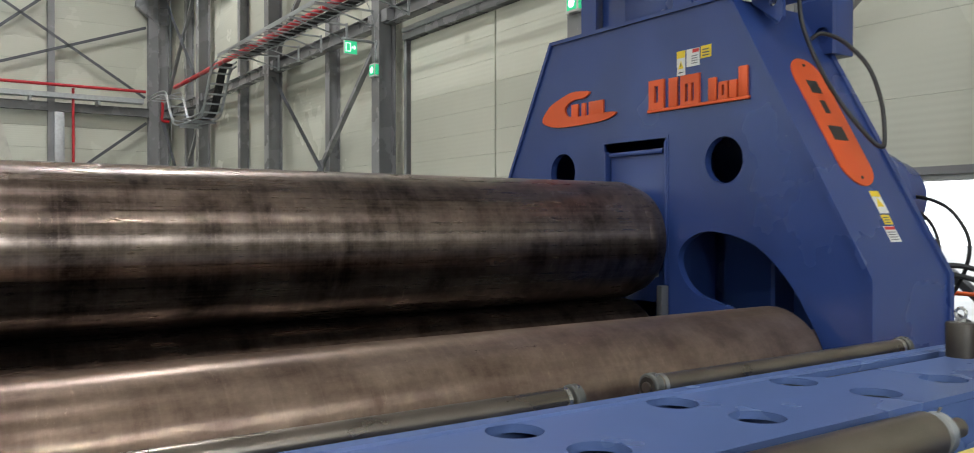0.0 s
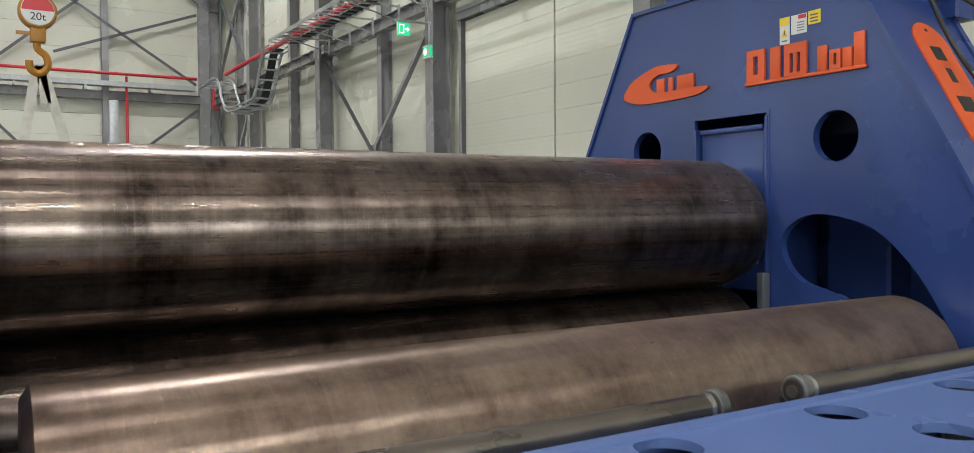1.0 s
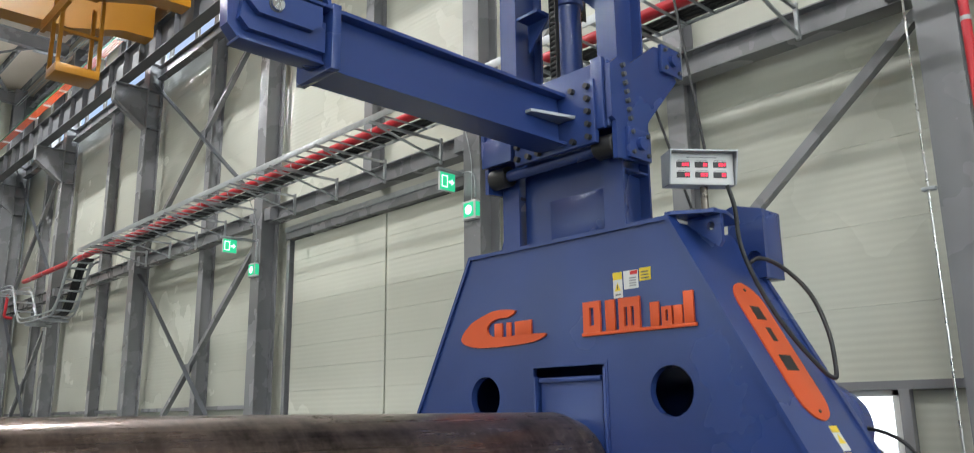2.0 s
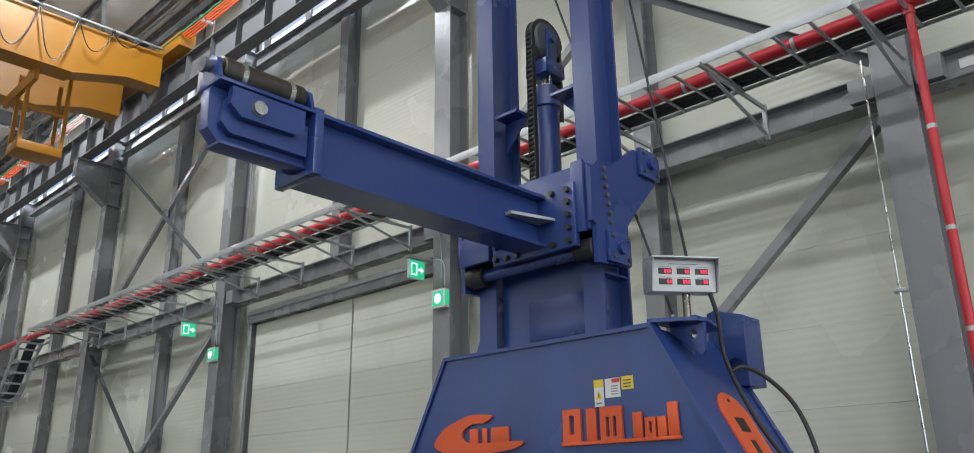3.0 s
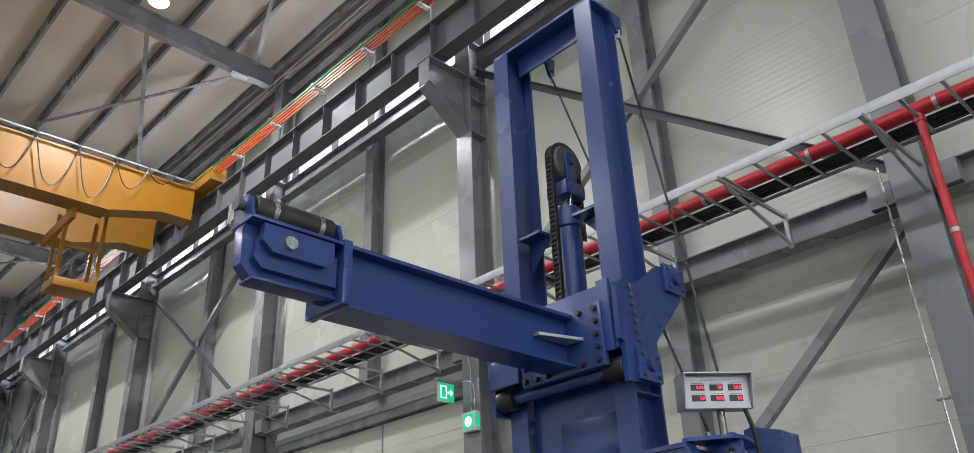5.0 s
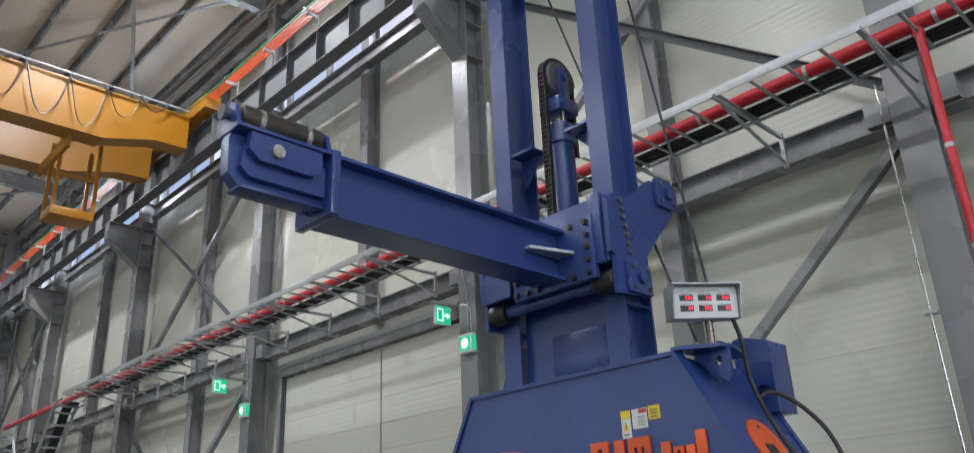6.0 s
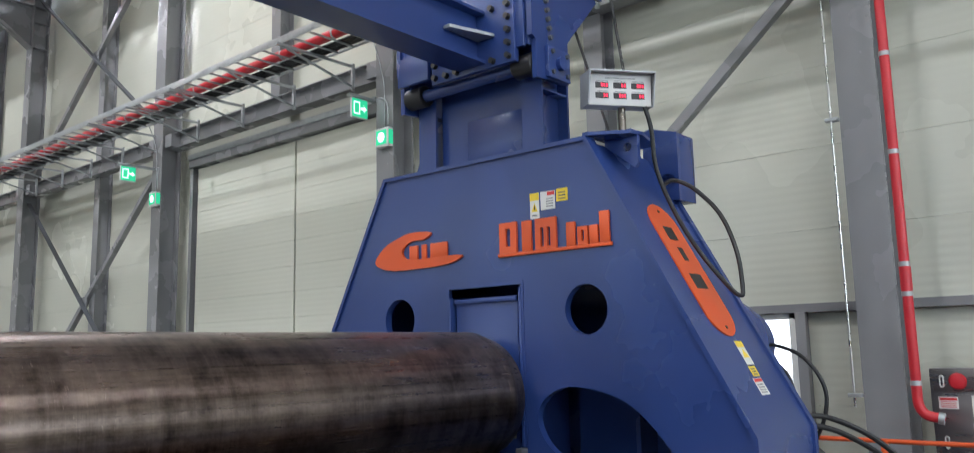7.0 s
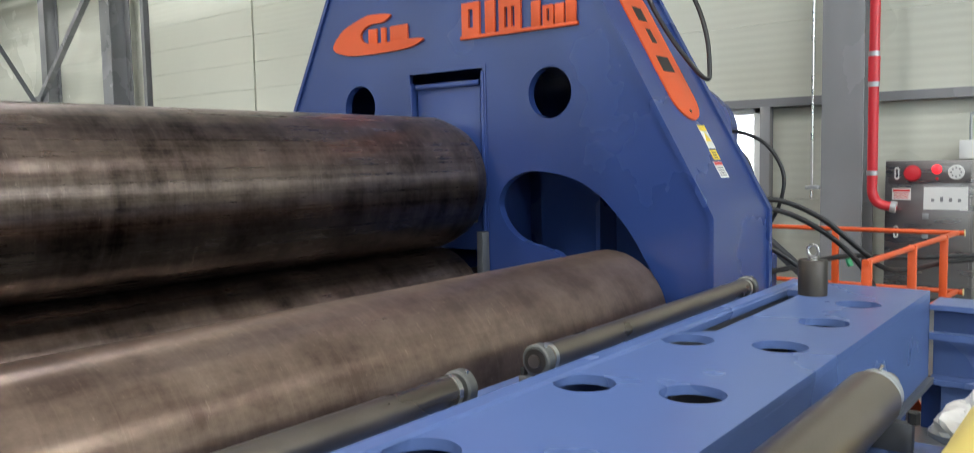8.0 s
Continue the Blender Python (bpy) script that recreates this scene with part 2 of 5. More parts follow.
def bar(bm, p0, p1, w, d, across=(0, 0, 1)):
    """A flat bar w by d from p0 to p1."""
    a, b = Vector(p0), Vector(p1)
    z = (b - a).normalized()
    y = Vector(across)
    y = (y - z * y.dot(z)).normalized()
    x = y.cross(z)
    c = [(-w / 2, -d / 2), (w / 2, -d / 2), (w / 2, d / 2), (-w / 2, d / 2)]
    lo = [bm.verts.new(a + x * u + y * v) for u, v in c]
    hi = [bm.verts.new(b + x * u + y * v) for u, v in c]
    for i in range(4):
        bm.faces.new((lo[i], lo[(i + 1) % 4], hi[(i + 1) % 4], hi[i]))
    bm.faces.new(list(reversed(lo)))
    bm.faces.new(hi)
    bmesh.ops.recalc_face_normals(bm, faces=bm.faces)
    return bm


def angle_iron(bm, p0, p1, w, t, across=(0, 0, 1), side=1):
    """An L section."""
    a, b = Vector(p0), Vector(p1)
    z = (b - a).normalized()
    y = Vector(across)
    y = (y - z * y.dot(z)).normalized()
    x = y.cross(z) * side
    c = [(0, 0), (w, 0), (w, t), (t, t), (t, w), (0, w)]
    lo = [bm.verts.new(a + x * u + y * v) for u, v in c]
    hi = [bm.verts.new(b + x * u + y * v) for u, v in c]
    for i in range(6):
        bm.faces.new((lo[i], lo[(i + 1) % 6], hi[(i + 1) % 6], hi[i]))
    bm.faces.new(list(reversed(lo)))
    bm.faces.new(hi)
    bmesh.ops.recalc_face_normals(bm, faces=bm.faces)
    return bm


def mesh_of(name, bm, mat, smooth=True):
    me = bpy.data.meshes.new(name)
    bm.to_mesh(me)
    bm.free()
    me.materials.append(mat)
    if smooth:
        me.polygons.foreach_set("use_smooth", [True] * len(me.polygons))
        me.set_sharp_from_angle(angle=radians(32))
    return me


WHERE = {}


def thing(name, base, label, category, group="", kind=""):
    o = new(name)
    o.location = base
    o.empty_display_size = 0.1
    WHERE[o] = Vector(base)
    return tagged(o, label, category, group, kind)


def part(name, bm, mat, parent, label=""):
    """A mesh in world places, as one part of a thing or of a part."""
    base = WHERE[parent]
    bmesh.ops.translate(bm, verts=bm.verts, vec=-base)
    o = new(name, mesh_of(name, bm, mat))
    o.parent = parent
    WHERE[o] = base
    return tagged(o, label)


def solo(name, bm, mat, label, category, group="", kind="", base=None):
    b = Vector(base) if base else Vector((0, 0, 0))
    bmesh.ops.translate(bm, verts=bm.verts, vec=-b)
    o = new(name, mesh_of(name, bm, mat))
    o.location = b
    WHERE[o] = b
    return tagged(o, label, category, group, kind)


def B():
    return bmesh.new()

# ---- the hall ----
WALL_X, COL_X = 11.7, 11.0          # wall panel and inner flange of the columns
Y0, Y1, X0 = -17.5, 44.6, -14.0     # near end, far end, other side
BAY = 7.75
COLS = [-10.2, -2.45, 5.25, 12.9, 20.68, 28.75, 37.2, 44.2]   # column centres along the wall
EAVE = 17.25
RIDGE_X = (X0 + WALL_X) / 2
DOOR = (6.40, 7.34, 2.14)            # personnel door: y from, y to, height
GATE = (13.55, 19.7, 6.05)           # sliding door


def roof_z(x):
    return EAVE + 0.03 * (WALL_X - x if x > RIDGE_X else x - X0)


solo("floor", box(B(), X0 - 0.15, WALL_X + 0.15, Y0 - 0.15, Y1 + 0.15, -0.2, 0.0), FLOOR, "polished grey concrete factory floor", "floor", kind="structure")
solo("ground", box(B(), WALL_X + 0.15, 420, -300, 400, -0.3, -0.06), FLOOR, "pale concrete yard outside the hall", "ground", kind="structure")


solo("backdrop", box(B(), 60, 60.2, -160, 220, -0.3, 70), glow("bright_sky", (0.93, 0.97, 1.0), 2.6), "bright hazy sky beyond the openings", "sky", kind="structure")


ROWS_Z = [0.0, 1.08, 2.16] + [2.16 + 1.0 * k for k in range(1, 12)]
rows_low = list(zip(ROWS_Z, ROWS_Z[1:]))
wall = thing("wall_long", (WALL_X, 0, 0), "cream sandwich-panel factory wall", "wall", kind="structure")
edges_y = [Y0] + COLS + [Y1]
for a, b in zip(edges_y, edges_y[1:]):
    for z0, z1 in rows_low + [(14.35, 15.35), (15.35, 16.35), (16.35, EAVE + 0.1)]:
        spans = [(a, b)]
        if a < DOOR[0] < b and z0 < DOOR[2]:
            spans = [(a, DOOR[0]), (DOOR[1], b)]
        for p, q in spans:
            part("panel", box(B(), WALL_X, WALL_X + 0.12, p + 0.004, q - 0.004, z0 + 0.002, z1 - 0.002), PANEL, wall)
part("backing", box(B(), WALL_X + 0.12, WALL_X + 0.15, DOOR[1] + 0.05, Y1, 0, 13.1), PANEL, wall)
part("backing", box(B(), WALL_X + 0.12, WALL_X + 0.15, Y0, DOOR[0] - 0.05, 0, 13.1), PANEL, wall)
part("backing", box(B(), WALL_X + 0.12, WALL_X + 0.15, DOOR[0] - 0.05, DOOR[1] + 0.05, DOOR[2] + 0.05, 13.1), PANEL, wall)
# clerestory window strip
strip = thing("window_1", (WALL_X, 0, 13.16), "clerestory strip of clear panes under the eaves", "window", kind="structure")
for a, b in zip(edges_y, edges_y[1:]):
    n = 4
    for k in range(n):
        p, q = a + (b - a) * k / n, a + (b - a) * (k + 1) / n
        part("mullion", box(B(), WALL_X, WALL_X + 0.08, p - 0.11, p + 0.11, 13.33, 14.35), GREY, strip)
    part("sill", box(B(), WALL_X - 0.02, WALL_X + 0.1, a + 0.004, b - 0.004, 13.162, 13.33, 0.01), GREY, strip)
end = thing("wall_end", (0, Y1, 0), "cream sandwich-panel end wall", "wall", kind="structure")
for x0, x1 in ((X0, -5.5), (-5.5, 1.0), (1.0, 6.4), (6.4, WALL_X)):
    for z0, z1 in zip(range(0, 18), range(1, 19)):
        part("panel", box(B(), x0 + 0.004, x1 - 0.004, Y1, Y1 + 0.12, z0 + 0.004, min(z1 - 0.004, 17.7)), PANEL, end)
part("backing", box(B(), X0, WALL_X, Y1 + 0.12, Y1 + 0.15, 0, 17.7), PANEL, end)
# unseen near wall; its long opening is made up for the fill lamp
bm = B()
box(bm, X0, -12.6, Y0 - 0.15, Y0, 0, 17.8)
box(bm, 10.6, WALL_X, Y0 - 0.15, Y0, 0, 17.8)
box(bm, -12.6, 10.6, Y0 - 0.15, Y0, 8.6, 17.8)
box(bm, -12.6, 10.6, Y0 - 0.15, Y0, 0, 5.4)
solo("wall_near", bm, PANEL, "unseen cream sandwich-panel near end wall with added fill-light opening", "wall", kind="structure")
# opposite side, out of view; the gap between its strips is added for fill light
bm = B()
box(bm, X0 - 0.15, X0, Y0, Y1, 0, 5.3)
box(bm, X0 - 0.15, X0, Y0, Y1, 7.7, EAVE + 0.1)
box(bm, X0 - 0.15, X0, Y0, -12.1, 5.3, 7.7)
box(bm, X0 - 0.15, X0, 32.1, Y1, 5.3, 7.7)
solo("wall_opposite", bm, PANEL, "unseen cream sandwich-panel opposite wall with added fill-light opening", "wall", kind="structure")
bm = B()
for x0, x1 in ((RIDGE_X, WALL_X + 0.2), (X0 - 0.2, RIDGE_X)):
    vs = [bm.verts.new((x, y, roof_z(x) + dz)) for dz in (0.0, 0.12) for x, y in ((x0, Y0 - 0.15), (x1, Y0 - 0.15), (x1, Y1 + 0.15), (x0, Y1 + 0.15))]
    for f in ((0, 3, 2, 1), (4, 5, 6, 7), (0, 1, 5, 4), (1, 2, 6, 5), (2, 3, 7, 6), (3, 0, 4, 7)):
        bm.faces.new([vs[i] for i in f])
solo("ceiling", bm, ROOF, "warm cream ribbed metal roof lining", "ceiling", kind="structure")

# purlins under the roof
for k in range(11):
    x = 10.82 - 1.375 * k
    z = roof_z(x)
    bm = B()
    box(bm, x - 0.004, x + 0.004, Y0, Y1, z - 0.21, z - 0.002)
    box(bm, x, x + 0.075, Y0, Y1, z - 0.214, z - 0.206)
    box(bm, x - 0.075, x, Y0, Y1, z - 0.012, z - 0.003)
    solo("purlin", bm, GREY, "grey cold-formed roof purlin", "purlin", "roof purlins", kind="structure")
# rafters over the columns
for y in COLS:
    raf = thing("rafter", (COL_X, y, EAVE - 0.75), "grey steel roof rafter bolted to the column", "rafter", "roof rafters", kind="structure")
    zr = EAVE - 0.52
    part("beam", beam(B(), (COL_X - 0.2, y, zr), (RIDGE_X, y, zr + 0.03 * (WALL_X - RIDGE_X)), 0.25, 0.58, 0.014, 0.02), GREY, raf)
    bm = B()
    box(bm, COL_X - 1.5, COL_X - 1.0, y - 0.13, y + 0.13, zr - 0.325, zr - 0.295)
    part("splice_plate", bm, GALV, raf)
    bm = B()
    for i in range(4):
        for j in (-0.08, 0.08):
            rod(bm, (COL_X - 1.43 + 0.12 * i, y + j, zr - 0.35), (COL_X - 1.43 + 0.12 * i, y + j, zr - 0.32), 0.016, 6)
    part("bolts", bm, STEEL, raf)
# roof braces and hangers
for y0, y1 in zip(COLS[2:], COLS[3:]):
    zb = EAVE - 0.35
    solo("roof_brace", angle_iron(B(), (10.35, y0 + 0.15, zb), (6.2, y1 - 0.2, zb + 0.15), 0.11, 0.01), GREY, "grey angle-iron roof brace", "brace", "roof braces", kind="structure")
    solo("roof_brace", angle_iron(B(), (7.2, y0 + 0.15, zb - 0.02), (10.2, y1 - 0.2, zb - 0.02), 0.11, 0.01), GREY, "grey angle-iron roof brace", "brace", "roof braces", kind="structure")

# eaves strut and thin conduits under the roof
for k, (y0, y1) in enumerate(zip(COLS, COLS[1:])):
    solo("eaves_strut", beam(B(), (11.24, y0 + 0.24, 16.55), (11.24, y1 - 0.24, 16.55), 0.2, 0.3, 0.01, 0.014), GREY, "grey steel eaves strut between columns", "beam", "eaves struts", kind="structure")
solo("eaves_purlin", beam(B(), (11.5, Y0, roof_z(11.5) - 0.11), (11.5, Y1, roof_z(11.5) - 0.11), 0.12, 0.2, 0.008, 0.01), GREY, "grey steel purlin along the eaves", "purlin", kind="structure")
for cx, cz in ((10.62, 16.36), (10.75, 16.40)):
    solo("roof_conduit", rod(B(), (cx, Y0 + 0.2, cz), (cx, Y1 - 0.2, cz), 0.022, 8), GALV, "thin galvanised conduit under the rafters", "conduit", "roof conduits", kind="structure")

# columns with corbels
for i, y in enumerate(COLS):
    col = thing("steel_column", (COL_X, y, 0), "grey painted steel column with crane corbel", "column", "columns along the wall", kind="structure")
    part("shaft", beam(B(), (COL_X + 0.24, y, 0.03), (COL_X + 0.24, y, EAVE - 0.24), 0.42, 0.48, 0.02, 0.028, (1, 0, 0)), GREY, col)
    part("base_plate", box(B(), COL_X - 0.08, COL_X + 0.66, y - 0.3, y + 0.3, 0, 0.03), GREY, col)
    bm = B()
    for s in (0.0,):
        plate(bm, [[(COL_X, 11.2), (COL_X, 12.5), (COL_X - 1.02, 12.5), (COL_X - 1.02, 11.95), (COL_X - 0.85, 11.75)]], "y", y + s - 0.012, y + s + 0.012)
    box(bm, COL_X - 1.05, COL_X, y - 0.19, y + 0.19, 12.5, 12.53)
    bar(bm, (COL_X - 1.02, y, 11.93), (COL_X - 1.02, y, 12.5), 0.32, 0.02, (1, 0, 0))
    bar(bm, (COL_X - 1.0, y, 11.93), (COL_X + 0.01, y, 11.18), 0.36, 0.025, (0, 0, 1))
    part("corbel", bm, GREY, col)
    bm = B()
    for z in (11.2, 12.0, 12.5, 13.45):
        for s in (-1, 1):
            box(bm, COL_X + 0.03, COL_X + 0.45, min(y + s * 0.011, y + s * 0.2), max(y + s * 0.011, y + s * 0.2), z - 0.01, z + 0.01)
    part("stiffeners", bm, GREY, col)
# middle posts
for y0, y1 in zip(COLS, COLS[1:]):
    ym = (y0 + y1) / 2 - 0.2
    z0 = 6.9 if GATE[0] < ym < GATE[1] else 0
    solo("wall_post", beam(B(), (11.52, ym, z0), (11.52, ym, EAVE - 0.3), 0.3, 0.34, 0.012, 0.016, (1, 0, 0)), GREY, "grey steel intermediate wall post", "post", "posts between the columns", kind="structure")
    # tie beam and eaves channel
    tie = thing("tie_beam", (11.2, ym, 6.5), "grey steel tie beam between columns", "beam", "tie beams", kind="structure")
    part("beam", beam(B(), (11.28, y0 + 0.21, 6.76), (11.28, y1 - 0.21, 6.76), 0.3, 0.37, 0.012, 0.018, (0, 0, 1)), GREY, tie)
    bm = B()
    for s in (y0 + 0.3, y1 - 0.3):
        box(bm, 11.05, 11.262, s - 0.22 if s > ym else s - 0.07, s + 0.07 if s > ym else s + 0.22, 6.61, 6.91)
    part("end_plates", bm, GREY, tie)
    solo("eaves_channel", beam(B(), (11.35, y0 + 0.21, 13.12), (11.35, y1 - 0.21, 13.12), 0.25, 0.4, 0.01, 0.014, (0, 0, 1)), GREY, "grey steel channel under the clerestory", "beam", "eaves channels", kind="structure")
    if z0 == 0:
        a, b = (y0, y1) if y0 > DOOR[1] or y1 < DOOR[0] else (y0, DOOR[0])
        solo("wall_girt", box(B(), 11.56, 11.69, y0 + 0.23, ym - 0.16, 2.17, 2.27), GREY, "grey horizontal wall girt", "girt", "wall girts", kind="structure")
        solo("wall_girt", box(B(), 11.56, 11.69, ym + 0.16, y1 - 0.23, 2.17, 2.27), GREY, "grey horizontal wall girt", "girt", "wall girts", kind="structure")

# cross braces in the braced bays
for y0, y1 in ((COLS[2], COLS[3]), (COLS[4], COLS[5]), (COLS[0], COLS[1]), (COLS[6], COLS[7])):
    for z0, z1 in ((0.15, 6.4), (7.2, 12.75)):
        br = thing("cross_brace", (11.3, (y0 + y1) / 2, z0), "crossed dark grey angle-iron wall braces", "brace", "wall cross braces", kind="structure")
        part("diagonal", angle_iron(B(), (11.26, y0 + 0.22, z1), (11.26, y1 - 0.22, z0), 0.13, 0.012, (1, 0, 0)), GREY, br)
        part("diagonal", angle_iron(B(), (11.23, y0 + 0.22, z0), (11.23, y1 - 0.22, z1), 0.13, 0.012, (-1, 0, 0)), DARKGREY, br)
        part("gusset", box(B(), 11.236, 11.252, (y0 + y1) / 2 - 0.16, (y0 + y1) / 2 + 0.16, (z0 + z1) / 2 - 0.14, (z0 + z1) / 2 + 0.14), GREY, br)

solo("tie_label", box(B(), 11.262, 11.268, COLS[2] - 1.15, COLS[2] - 0.65, 6.72, 6.84), WHITE, "pale maker's plate on the tie beam", "plate", kind="structure")

# sliding gate
gate = thing("door_1", (11.45, 16.6, 0), "cream panelled sliding factory gate, closed", "gate", kind="structure")
for y0, y1 in ((GATE[0], 15.94), (15.99, GATE[1] - 0.1)):
    leaf = part("leaf", box(B(), 11.47, 11.5, y0, y1, 0.03, GATE[2]), PANEL, gate)
    for k in range(12):
        part("panel", box(B(), 11.43, 11.47, y0 + 0.005, y1 - 0.005, 0.03 + 0.5 * k + 0.002, 0.03 + 0.5 * (k + 1) - 0.002), PANEL, gate)
part("head_rail", box(B(), 11.3, 11.5, GATE[0] - 0.1, GATE[1] + 0.1, 6.06, 6.24, 0.008), GREY, gate)
part("jamb", beam(B(), (11.42, GATE[1] + 0.03, 0), (11.42, GATE[1] + 0.03, 6.06), 0.12, 0.16, 0.01, 0.012, (1, 0, 0)), GREY, gate)
part("drip_flashing", box(B(), 11.27, 11.36, GATE[0] - 0.1, GATE[1] + 0.1, 6.24, 6.36, 0.01), GALV, gate)

# personnel door, open to the daylight
pd = thing("door_2", (11.6, 6.7, 0), "white framed glazed personnel door in the wall", "door", kind="structure")
for y in (DOOR[0], DOOR[1]):
    part("jamb", box(B(), 11.62, 11.85, y - 0.07, y + 0.03, 0, DOOR[2] + 0.05, 0.006), WHITE, pd)
    part("post", box(B(), 11.54, 11.66, y - 0.19 if y == DOOR[0] else y + 0.06, y - 0.07 if y == DOOR[0] else y + 0.16, 0, 2.17, 0.004), GREY, pd)
part("head", box(B(), 11.62, 11.85, DOOR[0] - 0.07, DOOR[1] + 0.03, DOOR[2] - 0.04, DOOR[2] + 0.06, 0.006), WHITE, pd)
part("stop", box(B(), 11.7, 11.76, DOOR[0] + 0.03, DOOR[0] + 0.06, 0, DOOR[2] - 0.04), GALV, pd)

# end wall steelwork
for x, w in ((6.35, 0.28), (10.8, 0.5), (1.0, 0.5), (-5.5, 0.5)):
    solo("end_wall_post", beam(B(), (x, Y1 - 0.3, 0), (x, Y1 - 0.3, 17.2), w, 0.4, 0.014, 0.02, (0, 1, 0)), GREY, "grey steel post on the end wall", "post", "end wall posts", kind="structure")
solo("end_wall_beam", beam(B(), (X0, Y1 - 0.35, 6.85), (11, Y1 - 0.35, 6.85), 0.3, 0.4), GREY, "grey steel beam along the end wall", "beam", kind="structure")
for p, q in (((4.2, 8.7), (10.4, 11.0)), ((3.8, 11.9), (10.4, 7.6)), ((6.6, 3.4), (10.4, 6.4)), ((1.1, 6.4), (6.2, 1.0)), ((1.2, 7.6), (6.2, 12))):
    solo("end_wall_brace", angle_iron(B(), (p[0], Y1 - 0.55, p[1]), (q[0], Y1 - 0.55, q[1]), 0.13, 0.012, (0, 1, 0)), DARKGREY, "dark angle-iron brace on the end wall", "brace", "end wall braces", kind="structure")
solo("end_wall_box_post", box(B(), 6.45, 6.85, Y1 - 0.75, Y1 - 0.5, 0, 6.6, 0.01), GALV, "pale steel riser duct on the end wall", "duct", kind="structure")

# crane runway with rail and conductor bars
runway = thing("crane_runway", (10.2, 10, 12.53), "grey steel crane runway girder on corbels", "crane runway", kind="structure")
part("girder", beam(B(), (10.2, Y0 + 0.1, 12.99), (10.2, Y1 - 0.1, 12.99), 0.34, 0.9, 0.014, 0.022, (0, 0, 1)), RUNWAY, runway)
part("rail", box(B(), 10.17, 10.23, Y0 + 0.1, Y1 - 0.1, 13.44, 13.56), DARKGREY, runway)
bm = B()
y = Y0 + 0.6
while y < Y1 - 0.5:
    box(bm, 10.04, 10.192, y, y + 0.012, 12.56, 13.42)
    y += 1.29
part("stiffeners", bm, RUNWAY, runway)
bars = thing("conductor_bars", (9.95, 10, 13.7), "orange insulated crane conductor bars on white clips", "conductor bar")
for k, c in enumerate((ORANGE, ORANGE, ORANGE, ORANGE)):
    part("conductor", box(B(), 9.80 + 0.07 * k, 9.83 + 0.07 * k, Y0 + 1, Y1 - 1, 13.86, 13.9), ORANGE, bars)
GREEN = material("green_insulation", (0.03, 0.22, 0.09), 0.5, 0, 0.1)
part("earth_bar", box(B(), 9.73, 9.76, Y0 + 1, Y1 - 1, 13.87, 13.9), GREEN, bars, "green earth bar")
y = Y0 + 1.4
while y < Y1 - 1:
    bm = B()
    for k in range(4):
        box(bm, 9.785 + 0.07 * k, 9.845 + 0.07 * k, y - 0.05, y + 0.05, 13.80, 13.858, 0.006)
    part("clip", bm, WHITE, bars, "white clip")
    bm = B()
    box(bm, 9.72, 10.12, y - 0.025, y + 0.025, 13.905, 13.945)
    box(bm, 10.08, 10.12, y - 0.025, y + 0.025, 13.42, 13.905)
    part("bracket", bm, GALV, bars)
    y += 1.93

# cable tray with pipe
tray = thing("cable_tray", (10.5, 10, 6.9), "galvanised ladder cable tray carrying black cables", "cable tray")
TX0, TX1, TZ = 9.5, 10.5, 6.97
part("side_rail", box(B(), TX0, TX0 + 0.012, Y0 + 1, 29.2, TZ - 0.01, TZ + 0.115, 0.002), GALV, tray)
part("side_rail", box(B(), TX1, TX1 + 0.012, Y0 + 1, 29.2, TZ, TZ + 0.05, 0.002), GALV, tray)
y = Y0 + 1.2
n = 0
while y < 29.1:
    part("rung", box(B(), TX0 + 0.012, TX1, y, y + 0.035, TZ + 0.004, TZ + 0.03), GALV, tray)
    y += 0.42
CABLE = material("cable_bundle", (0.012, 0.012, 0.014), 0.5, 0, 0.3, 3, 30, 0.004, (8, 0.4, 8))
for k in range(9):
    zc = TZ + 0.05 + 0.006 * (k % 3)
    part("cable", rod(B(), (TX0 + 0.69 + 0.034 * k, Y0 + 1, zc), (TX0 + 0.69 + 0.034 * k, 29.2, zc), 0.02, 8), CABLE, tray, "black power cable")
y = 5.09 - 1.745 * 12
while y < 28:
    br = part("bracket", bar(B(), (9.42, y, TZ - 0.025), (11.06, y, TZ - 0.025), 0.04, 0.045), GALV, tray)
    part("strut", bar(B(), (9.62, y, TZ - 0.06), (11.04, y, TZ - 0.40), 0.04, 0.03), GALV, br)
    part("channel", box(B(), 11.04, 11.09, y - 0.025, y + 0.025, TZ - 0.47, TZ + 0.03), GALV, br)
    y += 1.745
PX1, PZ1 = 10.06, TZ + 0.118
pipe = thing("fire_pipe", (PX1, 10, PZ1), "red painted fire main pipe lying on the tray", "pipe")
part("main", rod(B(), (PX1, Y0 + 1, PZ1), (PX1, 37, PZ1), 0.085, 20), RED, pipe)
y = 0.2
while y < 36:
    part("band", rod(B(), (PX1, y, PZ1), (PX1, y + 0.045, PZ1), 0.089, 20), GALV, pipe, "bare metal coupling band")
    y += 1.43
RX, RY = 10.06, 4.715
part("riser", rod(B(), (RX, RY, 1.33), (RX, RY, PZ1 - 0.07), 0.046, 18), RED, pipe)
part("tee", rod(B(), (RX, RY, PZ1 - 0.16), (RX, RY, PZ1 - 0.06), 0.058, 20), RED, pipe)
